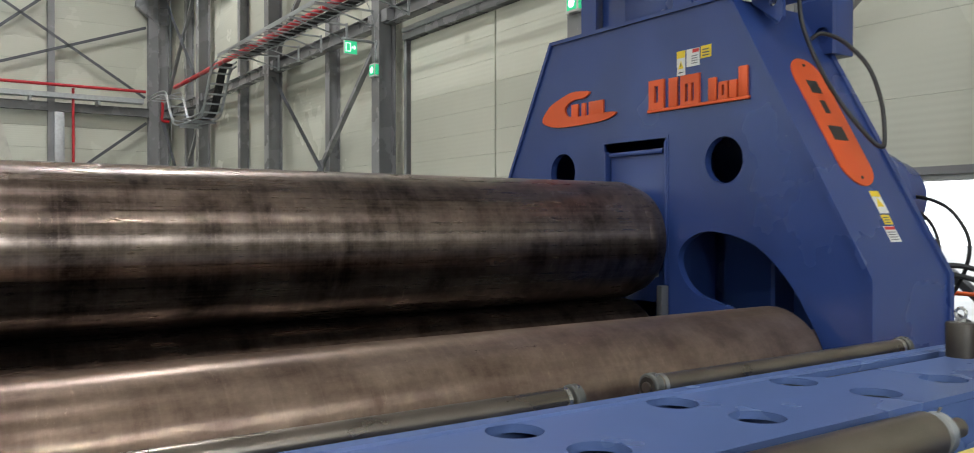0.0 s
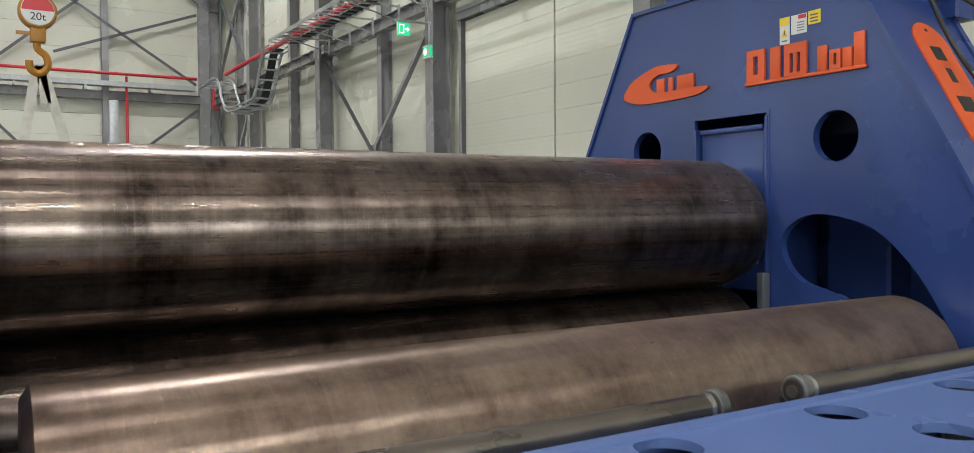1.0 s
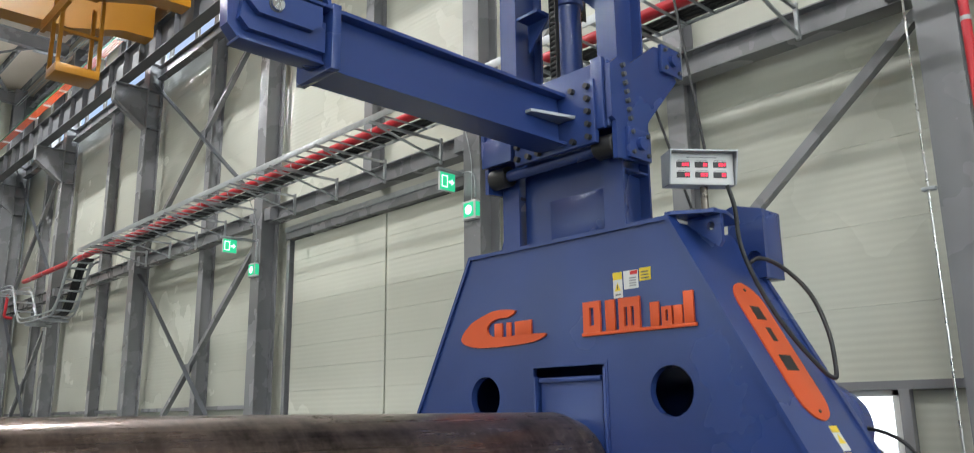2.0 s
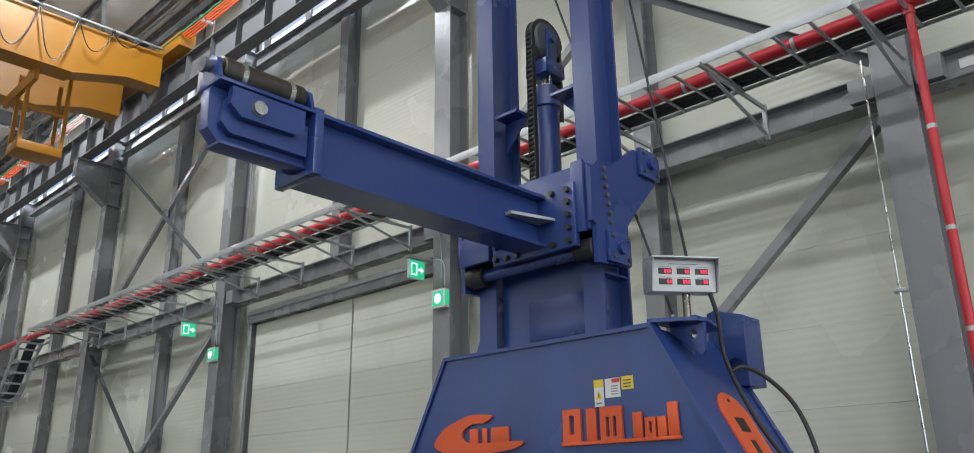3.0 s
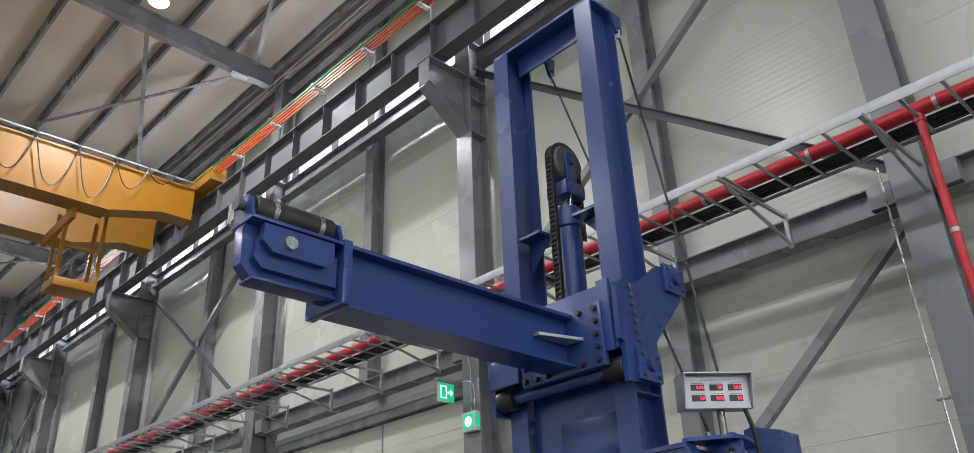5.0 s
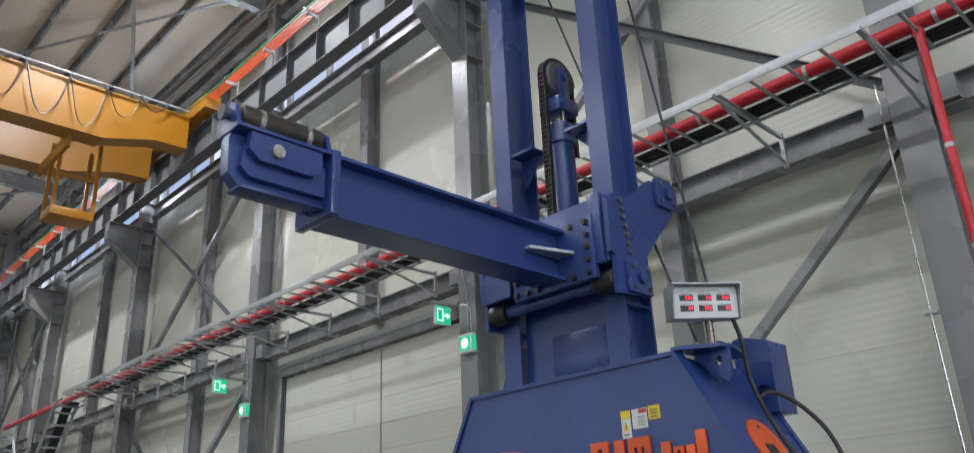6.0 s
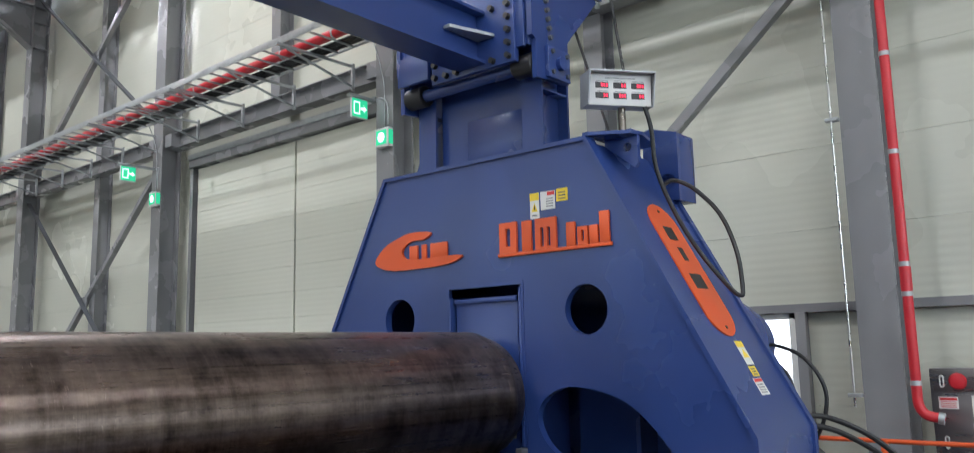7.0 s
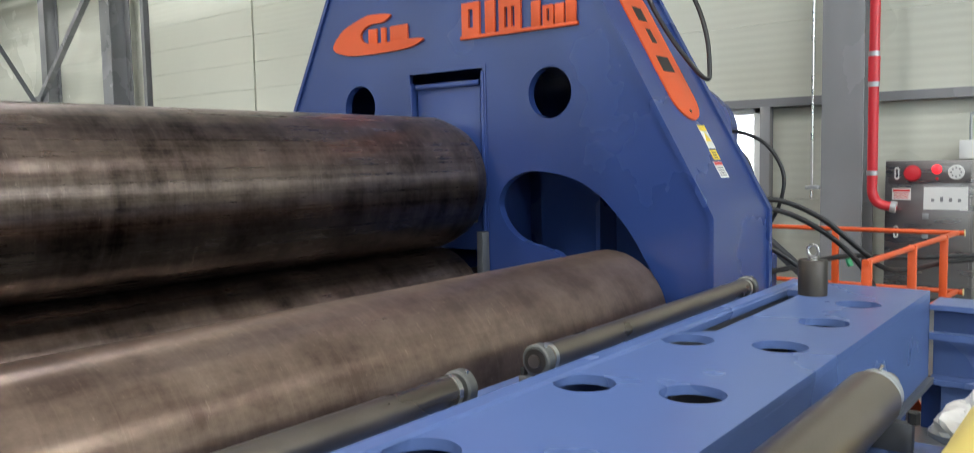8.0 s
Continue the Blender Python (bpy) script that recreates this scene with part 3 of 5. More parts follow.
part("elbow", sweep(B(), [(RX, RY, 1.36), (RX, RY, 1.28), (RX, RY - 0.011, 1.21), (RX + 0.01, RY - 0.046, 1.15), (RX + 0.03, RY - 0.10, 1.12), (RX + 0.05, RY - 0.17, 1.11)], 0.046, 16, 4), RED, pipe)
for z in (5.62, 4.56, 3.58, 2.50, 2.22, 1.40):
    part("band", rod(B(), (RX, RY, z), (RX, RY, z + 0.045), 0.051, 20), GALV, pipe, "bare metal coupling band")
part("coupling", rod(B(), (RX, RY, 2.27), (RX, RY, 2.495), 0.052, 20), RED, pipe)
part("flange", rod(B(), (RX + 0.05, RY - 0.15, 1.11), (RX + 0.055, RY - 0.20, 1.10), 0.054, 20), GALV, pipe)
part("branch", sweep(B(), [(RX + 0.05, RY - 0.17, 1.105), (RX + 0.2, RY - 0.12, 1.09), (10.7, RY - 0.02, 1.06), (11.22, RY + 0.08, 1.03)], 0.04, 12, 4), RED, pipe)

# thin conduit pole at the column
conduit = thing("conduit_pole", (10.95, 5.56, 0.5), "thin bare metal conduit clamped to the column", "conduit")
part("tube", rod(B(), (10.95, 5.54, 1.12), (10.95, 5.54, TZ + 0.1), 0.014, 10), STEEL, conduit)
for z in (4.26, 1.25):
    part("clamp", box(B(), 10.92, 11.0, 5.46, 5.6, z - 0.02, z + 0.02, 0.003), GALV, conduit)

# exit signs
SIGN = glow("lit_green_sign", (0.02, 0.42, 0.2), 0.9)
SIGN_W = glow("lit_white_symbol", (0.7, 0.95, 0.85), 1.1)
for y, x, cy in ((COLS[3] + 0.30, 10.50, COLS[3]), (COLS[4] + 0.1, 10.18, COLS[4])):
    es = thing("exit_sign", (x + 0.2, y, 5.6), "lit green hanging exit sign with white arrow", "exit sign", "exit signs")
    part("case", box(B(), x, x + 0.36, y - 0.025, y + 0.025, 5.78, 6.12, 0.006), WHITE, es)
    part("panel", box(B(), x + 0.012, x + 0.348, y - 0.031, y - 0.026, 5.792, 6.108), SIGN, es)
    bm = B()
    plate(bm, [[(x + 0.04, 5.84), (x + 0.18, 5.84), (x + 0.18, 6.06), (x + 0.04, 6.06)], [(x + 0.06, 5.86), (x + 0.16, 5.86), (x + 0.16, 6.04), (x + 0.06, 6.04)]], "y", y - 0.036, y - 0.032)
    plate(bm, [[(x + 0.20, 5.93), (x + 0.265, 5.93), (x + 0.265, 5.89), (x + 0.325, 5.95), (x + 0.265, 6.01), (x + 0.265, 5.97), (x + 0.20, 5.97)]], "y", y - 0.036, y - 0.032)
    part("arrow", bm, SIGN_W, es)
    part("arm", box(B(), x - 0.05, 11.06, y - 0.05, y + 0.05, 6.13, 6.18, 0.008), GALV, es)
    part("bracket", sweep(B(), [(11.0, y, 6.16), (11.0, y - 0.2, 6.16), (10.97, cy - 0.1, 6.02), (10.97, cy - 0.12, 5.65)], 0.012, 8), GALV, es)
for i in (3, 4):
    y = COLS[i] - 0.05
    ms = thing("guide_sign", (10.9, y, 5.2), "lit green square safety sign on the column", "sign", "column signs")
    part("case", box(B(), 10.88, 10.995, y - 0.165, y + 0.165, 5.25, 5.58, 0.01), WHITE, ms)
    part("panel", box(B(), 10.872, 10.879, y - 0.125, y + 0.125, 5.29, 5.54), SIGN, ms)
    part("symbol", plate(B(), [circle(y, 5.415, 0.085, 20)], "x", 10.868, 10.871), SIGN_W, ms)
    part("side_panel", box(B(), 10.89, 10.985, y - 0.172, y - 0.166, 5.29, 5.54), SIGN, ms)
    part("wire", sweep(B(), [(10.98, y + 0.03, 5.57), (10.98, y + 0.03, 6.3), (10.95, y + 0.12, 6.8), (10.8, y + 0.1, 7.12)], 0.01, 8), GALV, ms)

# tray offset at the far corner
off = thing("tray_offset", (10.5, 38.5, 6.0), "bent galvanised ladder tray dropping at the corner", "cable tray")
for x in (10.2, 10.88):
    for dz in (0.0, 0.16):
        part("side_rail", sweep(B(), [(x, 31.5, 7.15 + dz), (x, 32.2, 7.05 + dz), (x, 32.8, 6.3 + dz), (x, 33.4, 5.62 + dz), (x, 34.2, 5.5 + dz), (x, 36.0, 5.5 + dz), (x, 37.6, 5.6 + dz), (x, 38.3, 6.1 + dz), (x, 39.0, 6.9 + dz), (x, 40.0, 7.12 + dz), (x, 42.5, 7.15 + dz)], 0.035, 6, 4), GALV, off)
for k, (y, z) in enumerate(((31.8, 7.12), (32.3, 6.98), (32.55, 6.62), (32.8, 6.28), (33.05, 5.95), (33.35, 5.66), (33.9, 5.5), (34.6, 5.48), (35.3, 5.48), (36.0, 5.48), (36.7, 5.5), (37.4, 5.56), (37.9, 5.8), (38.3, 6.1), (38.65, 6.5), (39.0, 6.88), (39.6, 7.08), (40.4, 7.12), (41.2, 7.13), (42.0, 7.14))):
    part("rung", box(B(), 10.22, 10.86, y - 0.03, y + 0.03, z - 0.03, z + 0.03), GALV, off)
for k in range(4):
    part("cable", sweep(B(), [(10.5 + 0.07 * k, 31.5, 7.2), (10.5 + 0.07 * k, 32.2, 7.12), (10.5 + 0.07 * k, 32.75, 6.45), (10.5 + 0.07 * k, 33.4, 5.72), (10.5 + 0.07 * k, 34.2, 5.56), (10.5 + 0.07 * k, 36.5, 5.56)], 0.045, 8, 4), CABLE, off, "black power cable")
for y in (34.4, 36.4):
    part("bracket", box(B(), 10.1, 11.0, y - 0.03, y + 0.03, 5.36, 5.44), GALV, off)
off.location = (1.5 + 9.0 * 0.92, 2.6 + 35.9 * 0.92, 2.1 + 3.9 * 0.92)
off.scale = (0.92, 0.92, 0.92)
endtray = thing("end_wall_tray", (2, Y1 - 0.8, 7), "galvanised cable tray along the end wall", "cable tray")
part("side_rail", box(B(), X0 + 1, 10.2, Y1 - 1.1, Y1 - 1.08, 7.2, 7.42), GALV, endtray)
part("base", box(B(), X0 + 1, 10.2, Y1 - 1.08, Y1 - 0.55, 7.2, 7.23), GALV, endtray)
endpipe = thing("end_wall_pipe", (2, Y1 - 0.8, 7.6), "red fire pipe along the end wall", "pipe")
part("main", rod(B(), (X0 + 1, Y1 - 1.0, 7.78), (10.3, Y1 - 1.0, 7.78), 0.07, 14), RED, endpipe)
part("riser", rod(B(), (7.2, Y1 - 0.8, 0.0), (7.2, Y1 - 0.8, 7.7), 0.06, 14), RED, endpipe)
part("drop", sweep(B(), [(10.6, 41.5, 7.2), (10.6, 41.55, 6.6), (10.6, 41.6, 6.25), (10.9, 41.7, 6.2)], 0.06, 10), RED, endpipe)
for k in range(5):
    part("bracket", box(B(), -3.0 + 2.8 * k, -2.9 + 2.8 * k, Y1 - 1.1, Y1 - 0.2, 7.0, 7.19), GALV, endtray)

# overhead travelling crane
GY = 22.6
crane = thing("overhead_crane", (0, GY, 12), "yellow twin-girder overhead travelling crane", "crane")
for y in (GY, GY + 2.5):
    part("girder", plate(B(), [[(X0 + 1.2, 12.75), (X0 + 2.5, 12.28), (7.6, 12.28), (8.9, 12.64), (9.75, 12.66), (9.75, 13.64), (X0 + 1.2, 13.64)]], "y", y, y + 0.55), YELLOW, crane)
    part("bottom_flange", plate(B(), [[(X0 + 2.5, 12.25), (7.6, 12.25), (7.62, 12.279), (X0 + 2.5, 12.279)]], "y", y - 0.04, y + 0.59), YELLOW, crane)
part("end_carriage", box(B(), 9.75, 10.2, GY - 0.9, GY + 3.9, 13.58, 14.0, 0.02), YELLOW, crane)
for y in (GY - 0.5, GY + 3.3):
    part("wheel", rod(B(), (10.12, y, 13.72), (10.27, y, 13.72), 0.16, 20), DARKGREY, crane)
part("cable_rail", rod(B(), (X0 + 2, GY - 0.15, 13.70), (9.7, GY - 0.15, 13.70), 0.03, 8), GALV, crane)
x = 9.05
k = 0
while x > -4:
    w = (0.75, 0.85, 0.92, 1.02, 0.97)[k % 5] if k else 0.7
    d = (0.3, 0.72, 1.28, 1.26, 1.15, 1.3)[min(k, 5)] if k < 6 else 1.1 + 0.2 * (k % 2)
    part("festoon_cable", sweep(B(), [(x, GY - 0.15, 13.66), (x - w * 0.16, GY - 0.16, 13.66 - d * 0.6), (x - w * 0.42, GY - 0.17, 13.66 - d), (x - w * 0.7, GY - 0.16, 13.66 - d * 0.85), (x - w, GY - 0.15, 13.66)], 0.017, 6, 6), BLACK, crane, "looped black festoon cable")
    part("cable_trolley", box(B(), x - 0.05, x + 0.05, GY - 0.18, GY - 0.12, 13.64, 13.72, 0.01), DARKGREY, crane)
    x -= w
    k += 1
cage = part("service_cage", box(B(), 6.9, 7.95, GY + 1.0, GY + 1.8, 10.38, 10.62, 0.02), YELLOW, crane)
for x, y in ((6.95, GY + 1.05), (7.9, GY + 1.05), (6.95, GY + 1.75), (7.9, GY + 1.75)):
    part("hanger", bar(B(), (x, y, 10.6), (x, y, 12.6), 0.09, 0.09, (1, 0, 0)), YELLOW, cage)
part("rung", bar(B(), (6.95, GY + 1.05, 11.5), (7.9, GY + 1.05, 11.5), 0.08, 0.08), YELLOW, cage)
part("rung", bar(B(), (6.9, GY + 0.3, 12.1), (6.9, GY + 2.6, 12.1), 0.1, 0.3), YELLOW, cage)

# hook block and slings
HX, HY = 2.41, 20.0
hook = thing("crane_hook", (HX, HY, 4.3), "yellow hook block with red and white face", "hook")
part("block", lathe(B(), (HX, HY - 0.13, 5.3), (0, 1, 0), [(0, 0.3), (0.03, 0.33), (0.23, 0.33), (0.26, 0.3)], 28), YELLOW, hook)
part("face", lathe(B(), (HX, HY - 0.15, 5.3), (0, 1, 0), [(0, 0.27), (0.018, 0.28)], 28), WHITE, hook, "white disc")
part("red_band", plate(B(), [[(HX + 0.27 * math.cos(a), 5.3 + 0.27 * math.sin(a)) for a in [math.pi * k / 16 for k in range(17)]]], "y", HY - 0.158, HY - 0.152), RED, hook, "red upper half of the disc")
part("shank", box(B(), HX - 0.13, HX + 0.13, HY - 0.1, HY + 0.1, 4.72, 5.02, 0.03), YELLOW, hook)
part("hook", sweep(B(), [(HX - 0.02, HY, 4.75), (HX, HY, 4.6), (HX + 0.13, HY, 4.48), (HX + 0.15, HY, 4.28), (HX + 0.02, HY, 4.15), (HX - 0.13, HY, 4.22), (HX - 0.15, HY, 4.38)], 0.07, 10), YELLOW, hook)
part("stop_arm", box(B(), HX - 0.36, HX - 0.12, HY - 0.03, HY + 0.03, 4.86, 4.92), YELLOW, hook)
for dx in (-0.22, 0.22):
    part("rope", rod(B(), (HX + dx, HY, 5.3), (HX + dx * 0.6, GY + 1.5, 12.6), 0.012, 6), DARKGREY, hook)
txt = bpy.data.curves.new("capacity", "FONT")
txt.body, txt.size, txt.extrude, txt.align_x = "20t", 0.2, 0.002, "CENTER"
txt.materials.append(INK)
tob = new("capacity", txt)
tob.parent, tob.matrix_basis = hook, Matrix.Translation((0, -0.157, 0.82)) @ Euler((radians(90), 0, 0)).to_matrix().to_4x4()
CLOTH = material("webbing", (0.50, 0.48, 0.42), 0.8, 0, 0.25, 3, 60, 0.004)
sl = thing("lifting_slings", (HX, HY, 0), "pale worn webbing slings hanging from the hook", "sling")
for a, b in (((HX - 0.03, 4.3), (HX - 0.75, 0.02)), ((HX + 0.05, 4.3), (HX + 1.2, 0.02)), ((HX + 0.02, 4.32), (HX + 0.12, 3.6))):
    part("strap", bar(B(), (a[0], HY, a[1]), (b[0], HY, b[1]), 0.17, 0.03, (0, 1, 0)), CLOTH, sl)

# high bay lamps
LAMP = glow("lamp_diffuser", (1.0, 0.97, 0.9), 14.0)
for x in (6.9, -1.2, -9.0):
    for y in [COLS[4] - 1.16 + BAY * k for k in ((-4, 0, 2) if x > 6 else range(-4, 3))]:
        z = roof_z(x) - 0.78
        lamp = thing("high_bay_lamp", (x, y, z), "round high-bay lamp under the roof", "lamp", "high-bay lamps")
        part("housing", lathe(B(), (x, y, z + 0.04), (0, 0, 1), [(0, 0.27), (0.05, 0.26), (0.12, 0.12), (0.3, 0.1)], 24), GALV, lamp)
        part("diffuser", rod(B(), (x, y, z + 0.02), (x, y, z + 0.035), 0.24, 24), LAMP, lamp)
        part("hanger", rod(B(), (x, y, z + 0.3), (x, y, roof_z(x) - 0.001), 0.015, 8), GALV, lamp)
        high_bay_lamp(x, y, z - 0.02, 1.0 if x > 6 else 0.48)

# ---- the rolling machine ----
FX, CY = 6.8, 7.18
machine = thing("plate_rolling_machine", (FX, CY, 0), "blue four-roll plate bending machine with dark steel rolls", "machine")
FACE = [(4.864, 0.0), (4.864, 1.22), (6.066, 3.41), (8.32, 3.41), (9.50, 1.22), (9.50, 0.0)]


def inset(poly, d):
    out = []
    n = len(poly)
    for i in range(n):
        a, b, c = Vector(poly[i - 1]), Vector(poly[i]), Vector(poly[(i + 1) % n])
        u, v = (b - a).normalized(), (c - b).normalized()
        nu, nv = Vector((u.y, -u.x)), Vector((v.y, -v.x))
        k = (nu + nv) / (1 + nu.dot(nv))
        out.append(tuple(b + k * d))
    return out


SLOT = curve_loop([(6.61, 1.30), (6.525, 1.44), (6.33, 1.523), (6.08, 1.505), (5.82, 1.42), (5.60, 1.24), (5.40, 0.98), (5.22, 0.6), (5.3, 0.25), (5.65, 0.25), (5.86, 0.62), (6.03, 0.89), (6.21, 0.955), (6.42, 1.015), (6.56, 1.14)])
WINDOW = [(6.73, 0.12), (7.55, 0.12), (7.55, 2.34), (6.73, 2.34)]
inner = inset(FACE, 0.035)
front = part("front_plate", plate(B(), [inner, circle(6.13, 2.096, 0.188, 48), circle(8.13, 2.09, 0.188, 48), WINDOW, SLOT], "x", FX, FX + 0.07), BLUE, machine)
part("rim", plate(B(), [FACE, inset(FACE, 0.034)], "x", FX - 0.022, FX + 0.1), BLUE, machine)
part("shell", plate(B(), [inset(FACE, 0.03), inset(FACE, 0.08)], "x", FX + 0.1, 7.81), BLUE, machine)
part("rear_plate", plate(B(), [inset(FACE, 0.01)], "x", 7.81, 7.87), BLUE, machine)
wf = part("window_frame", plate(B(), [[(6.715, 0.1), (7.565, 0.1), (7.565, 2.352), (6.715, 2.352)], [(6.745, 0.13), (7.52, 0.13), (7.52, 2.325), (6.745, 2.325)]], "x", FX - 0.006, FX + 0.012), BLUE, machine)
part("guide_liner", box(B(), FX - 0.01, FX + 0.3, 7.50, 7.525, 0.2, 2.25, 0.004), BLUE, machine)
part("guide_liner", box(B(), FX - 0.014, FX + 0.3, 6.735, 6.762, 0.2, 2.3, 0.004), BLUE, machine)
chock = part("bearing_chock", box(B(), FX + 0.03, 7.5, 6.80, 7.47, 0.9, 2.235, 0.012), BLUE, machine)
part("chock_lip", box(B(), FX + 0.005, FX + 0.05, 6.80, 7.47, 2.20, 2.24, 0.006), BLUE, chock)
part("inner_web", box(B(), 7.5, 7.54, 5.35, 6.7, 0.05, 1.9), BLUE, machine)
part("inner_web", box(B(), 7.25, 7.499, 5.98, 6.02, 0.05, 2.0), BLUE, machine)
# rolls
top_roll = part("top_roll", lathe(B(), (1.3, 7.14, 1.445), (1, 0, 0), [(0, 0.46), (0.05, 0.51), (5.27, 0.51), (5.29, 0.506), (5.43, 0.465), (5.45, 0.44)], 128), ROLL, machine)
part("journal", lathe(B(), (6.69, 7.14, 1.445), (1, 0, 0), [(0, 0.3), (0.3, 0.3)], 48), STEEL, top_roll)
part("machined_band", lathe(B(), (6.50, 7.14, 1.445), (1, 0, 0), [(0, 0.5101), (0.004, 0.5106), (0.05, 0.5106), (0.054, 0.5101)], 128), ROLL, top_roll)
part("bottom_roll", lathe(B(), (1.3, 7.14, 0.466), (1, 0, 0), [(0, 0.45), (0.04, 0.467), (5.36, 0.467), (5.40, 0.44), (5.402, 0.24), (6.0, 0.24)], 96), ROLL, machine)
part("side_roll", lathe(B(), (1.3, 5.545, 0.565), (1, 0, 0), [(0, 0.2), (0.298, 0.2), (0.3, 0.38), (0.33, 0.428), (5.33, 0.428), (5.37, 0.41), (5.372, 0.22), (6.0, 0.22)], 128), ROLL_RUST, machine)
part("roll_wiper", box(B(), 6.70, 6.785, 6.70, 6.76, 0.6, 1.06, 0.006), DARKGREY, machine)
part("grease_block", box(B(), 6.66, 6.75, 6.78, 6.9, 1.13, 1.18, 0.006), CAST, machine)
far = part("left_stand", plate(B(), [FACE], "x", 0.4, 1.25), BLUE, machine)
# slanted side: pill plate and labels
SL = Vector((0, 6.066 - 4.864, 3.41 - 1.22)).normalized()
SN = Vector((0, -SL.z, SL.y))


def slant(x, z, lift=0.0):
    return Vector((x, 4.864 + (z - 1.22) * 1.202 / 2.19, z)) + SN * lift - SN * 0.03


def slant_plate(bm, cx, cz, loop, lift, thick):
    """A flat plate lying on the slanted side; loop in (across, along)."""
    lo = [bm.verts.new(slant(cx, cz, lift) + Vector((u, 0, 0)) + SL * v) for u, v in loop]
    hi = [bm.verts.new(slant(cx, cz, lift + thick) + Vector((u, 0, 0)) + SL * v) for u, v in loop]
    n = len(loop)
    for i in range(n):
        bm.faces.new((lo[i], lo[(i + 1) % n], hi[(i + 1) % n], hi[i]))
    bm.faces.new(list(reversed(lo)))
    bm.faces.new(hi)
    bmesh.ops.recalc_face_normals(bm, faces=bm.faces)
    return bm


def pill(w, length, n=16):
    r, h = w / 2, length / 2 - w / 2
    return [(r * math.cos(math.pi * k / n), h + r * math.sin(math.pi * k / n)) for k in range(n + 1)] + [(-r * math.cos(math.pi * k / n), -h - r * math.sin(math.pi * k / n)) for k in range(n + 1)]


def rect(u0, u1, v0, v1):
    return [(u0, v0), (u1, v0), (u1, v1), (u0, v1)]


PX, PZ = 7.33, 2.40
badge = part("side_badge", slant_plate(B(), PX, PZ, pill(0.40, 1.18), 0.0, 0.012), ORANGE, machine, "orange pill-shaped plate")
for loop in (rect(-0.075, 0.06, 0.25, 0.37), rect(-0.035, 0.035, 0.06, 0.18), rect(-0.10, 0.08, -0.19, -0.06)):
    part("mark", slant_plate(B(), PX, PZ, loop, 0.0125, 0.002), INK, badge, "black bar")
for v in (0.52, -0.52):
    part("screw", slant_plate(B(), PX, PZ, [(0.014 * math.cos(a), v + 0.014 * math.sin(a)) for a in [k * math.pi / 4 for k in range(8)]], 0.0125, 0.006), INK, badge)
lab = part("warning_label", slant_plate(B(), 7.40, 1.765, rect(-0.06, 0.06, -0.095, 0.095), 0.0, 0.003), WHITE, machine, "white and yellow warning label")
part("header", slant_plate(B(), 7.40, 1.765, rect(-0.06, 0.06, 0.045, 0.095), 0.0035, 0.001), YELLOW_LABEL, lab)
part("triangle", slant_plate(B(), 7.40, 1.765, [(-0.045, -0.04), (0.045, -0.04), (0, 0.035)], 0.0035, 0.001), YELLOW_LABEL, lab)
lab = part("warning_label", slant_plate(B(), 7.385, 1.635, rect(-0.055, 0.055, -0.04, 0.04), 0.0, 0.003), YELLOW_LABEL, machine, "yellow label")
for k in range(3):
    part("mark", slant_plate(B(), 7.385, 1.635, rect(-0.04, 0.03, -0.028 + 0.02 * k, -0.02 + 0.02 * k), 0.0035, 0.001), DARKGREY, lab)
lab = part("warning_label", slant_plate(B(), 7.36, 1.535, rect(-0.07, 0.07, -0.07, 0.06), 0.0, 0.003), WHITE, machine, "white label with red header")
part("header", slant_plate(B(), 7.36, 1.535, rect(-0.065, 0.065, 0.03, 0.055), 0.0035, 0.001), RED_INK, lab)
for k in range(4):
    part("mark", slant_plate(B(), 7.36, 1.535, rect(-0.055, 0.045, -0.055 + 0.02 * k, -0.047 + 0.02 * k), 0.0035, 0.001), GREY, lab)

# orange raised emblem and word plates on the front
part("emblem", plate(B(), [curve_loop([(8.43, 2.63), (8.31, 2.76), (8.12, 2.83), (7.95, 2.865), (7.715, 2.845), (7.80, 2.79), (7.96, 2.785), (8.07, 2.72), (8.03, 2.64), (7.85, 2.62), (7.60, 2.622), (7.352, 2.612), (7.45, 2.56), (7.66, 2.54), (8.08, 2.537), (8.30, 2.56)], 6)], "x", FX - 0.024, FX - 0.0005), ORANGE, machine, "orange raised swoosh emblem")
for y, w in ((7.93, 0.10), (7.80, 0.055), (7.62, 0.20)):
    part("emblem_block", box(B(), FX - 0.022, FX - 0.0005, y - w / 2, y + w / 2, 2.615, 2.745, 0.004), ORANGE, machine)
word = part("word_plate", box(B(), FX - 0.024, FX - 0.0005, 5.87, 6.95, 2.551, 2.578, 0.003), ORANGE, machine, "orange raised strip under blocks")
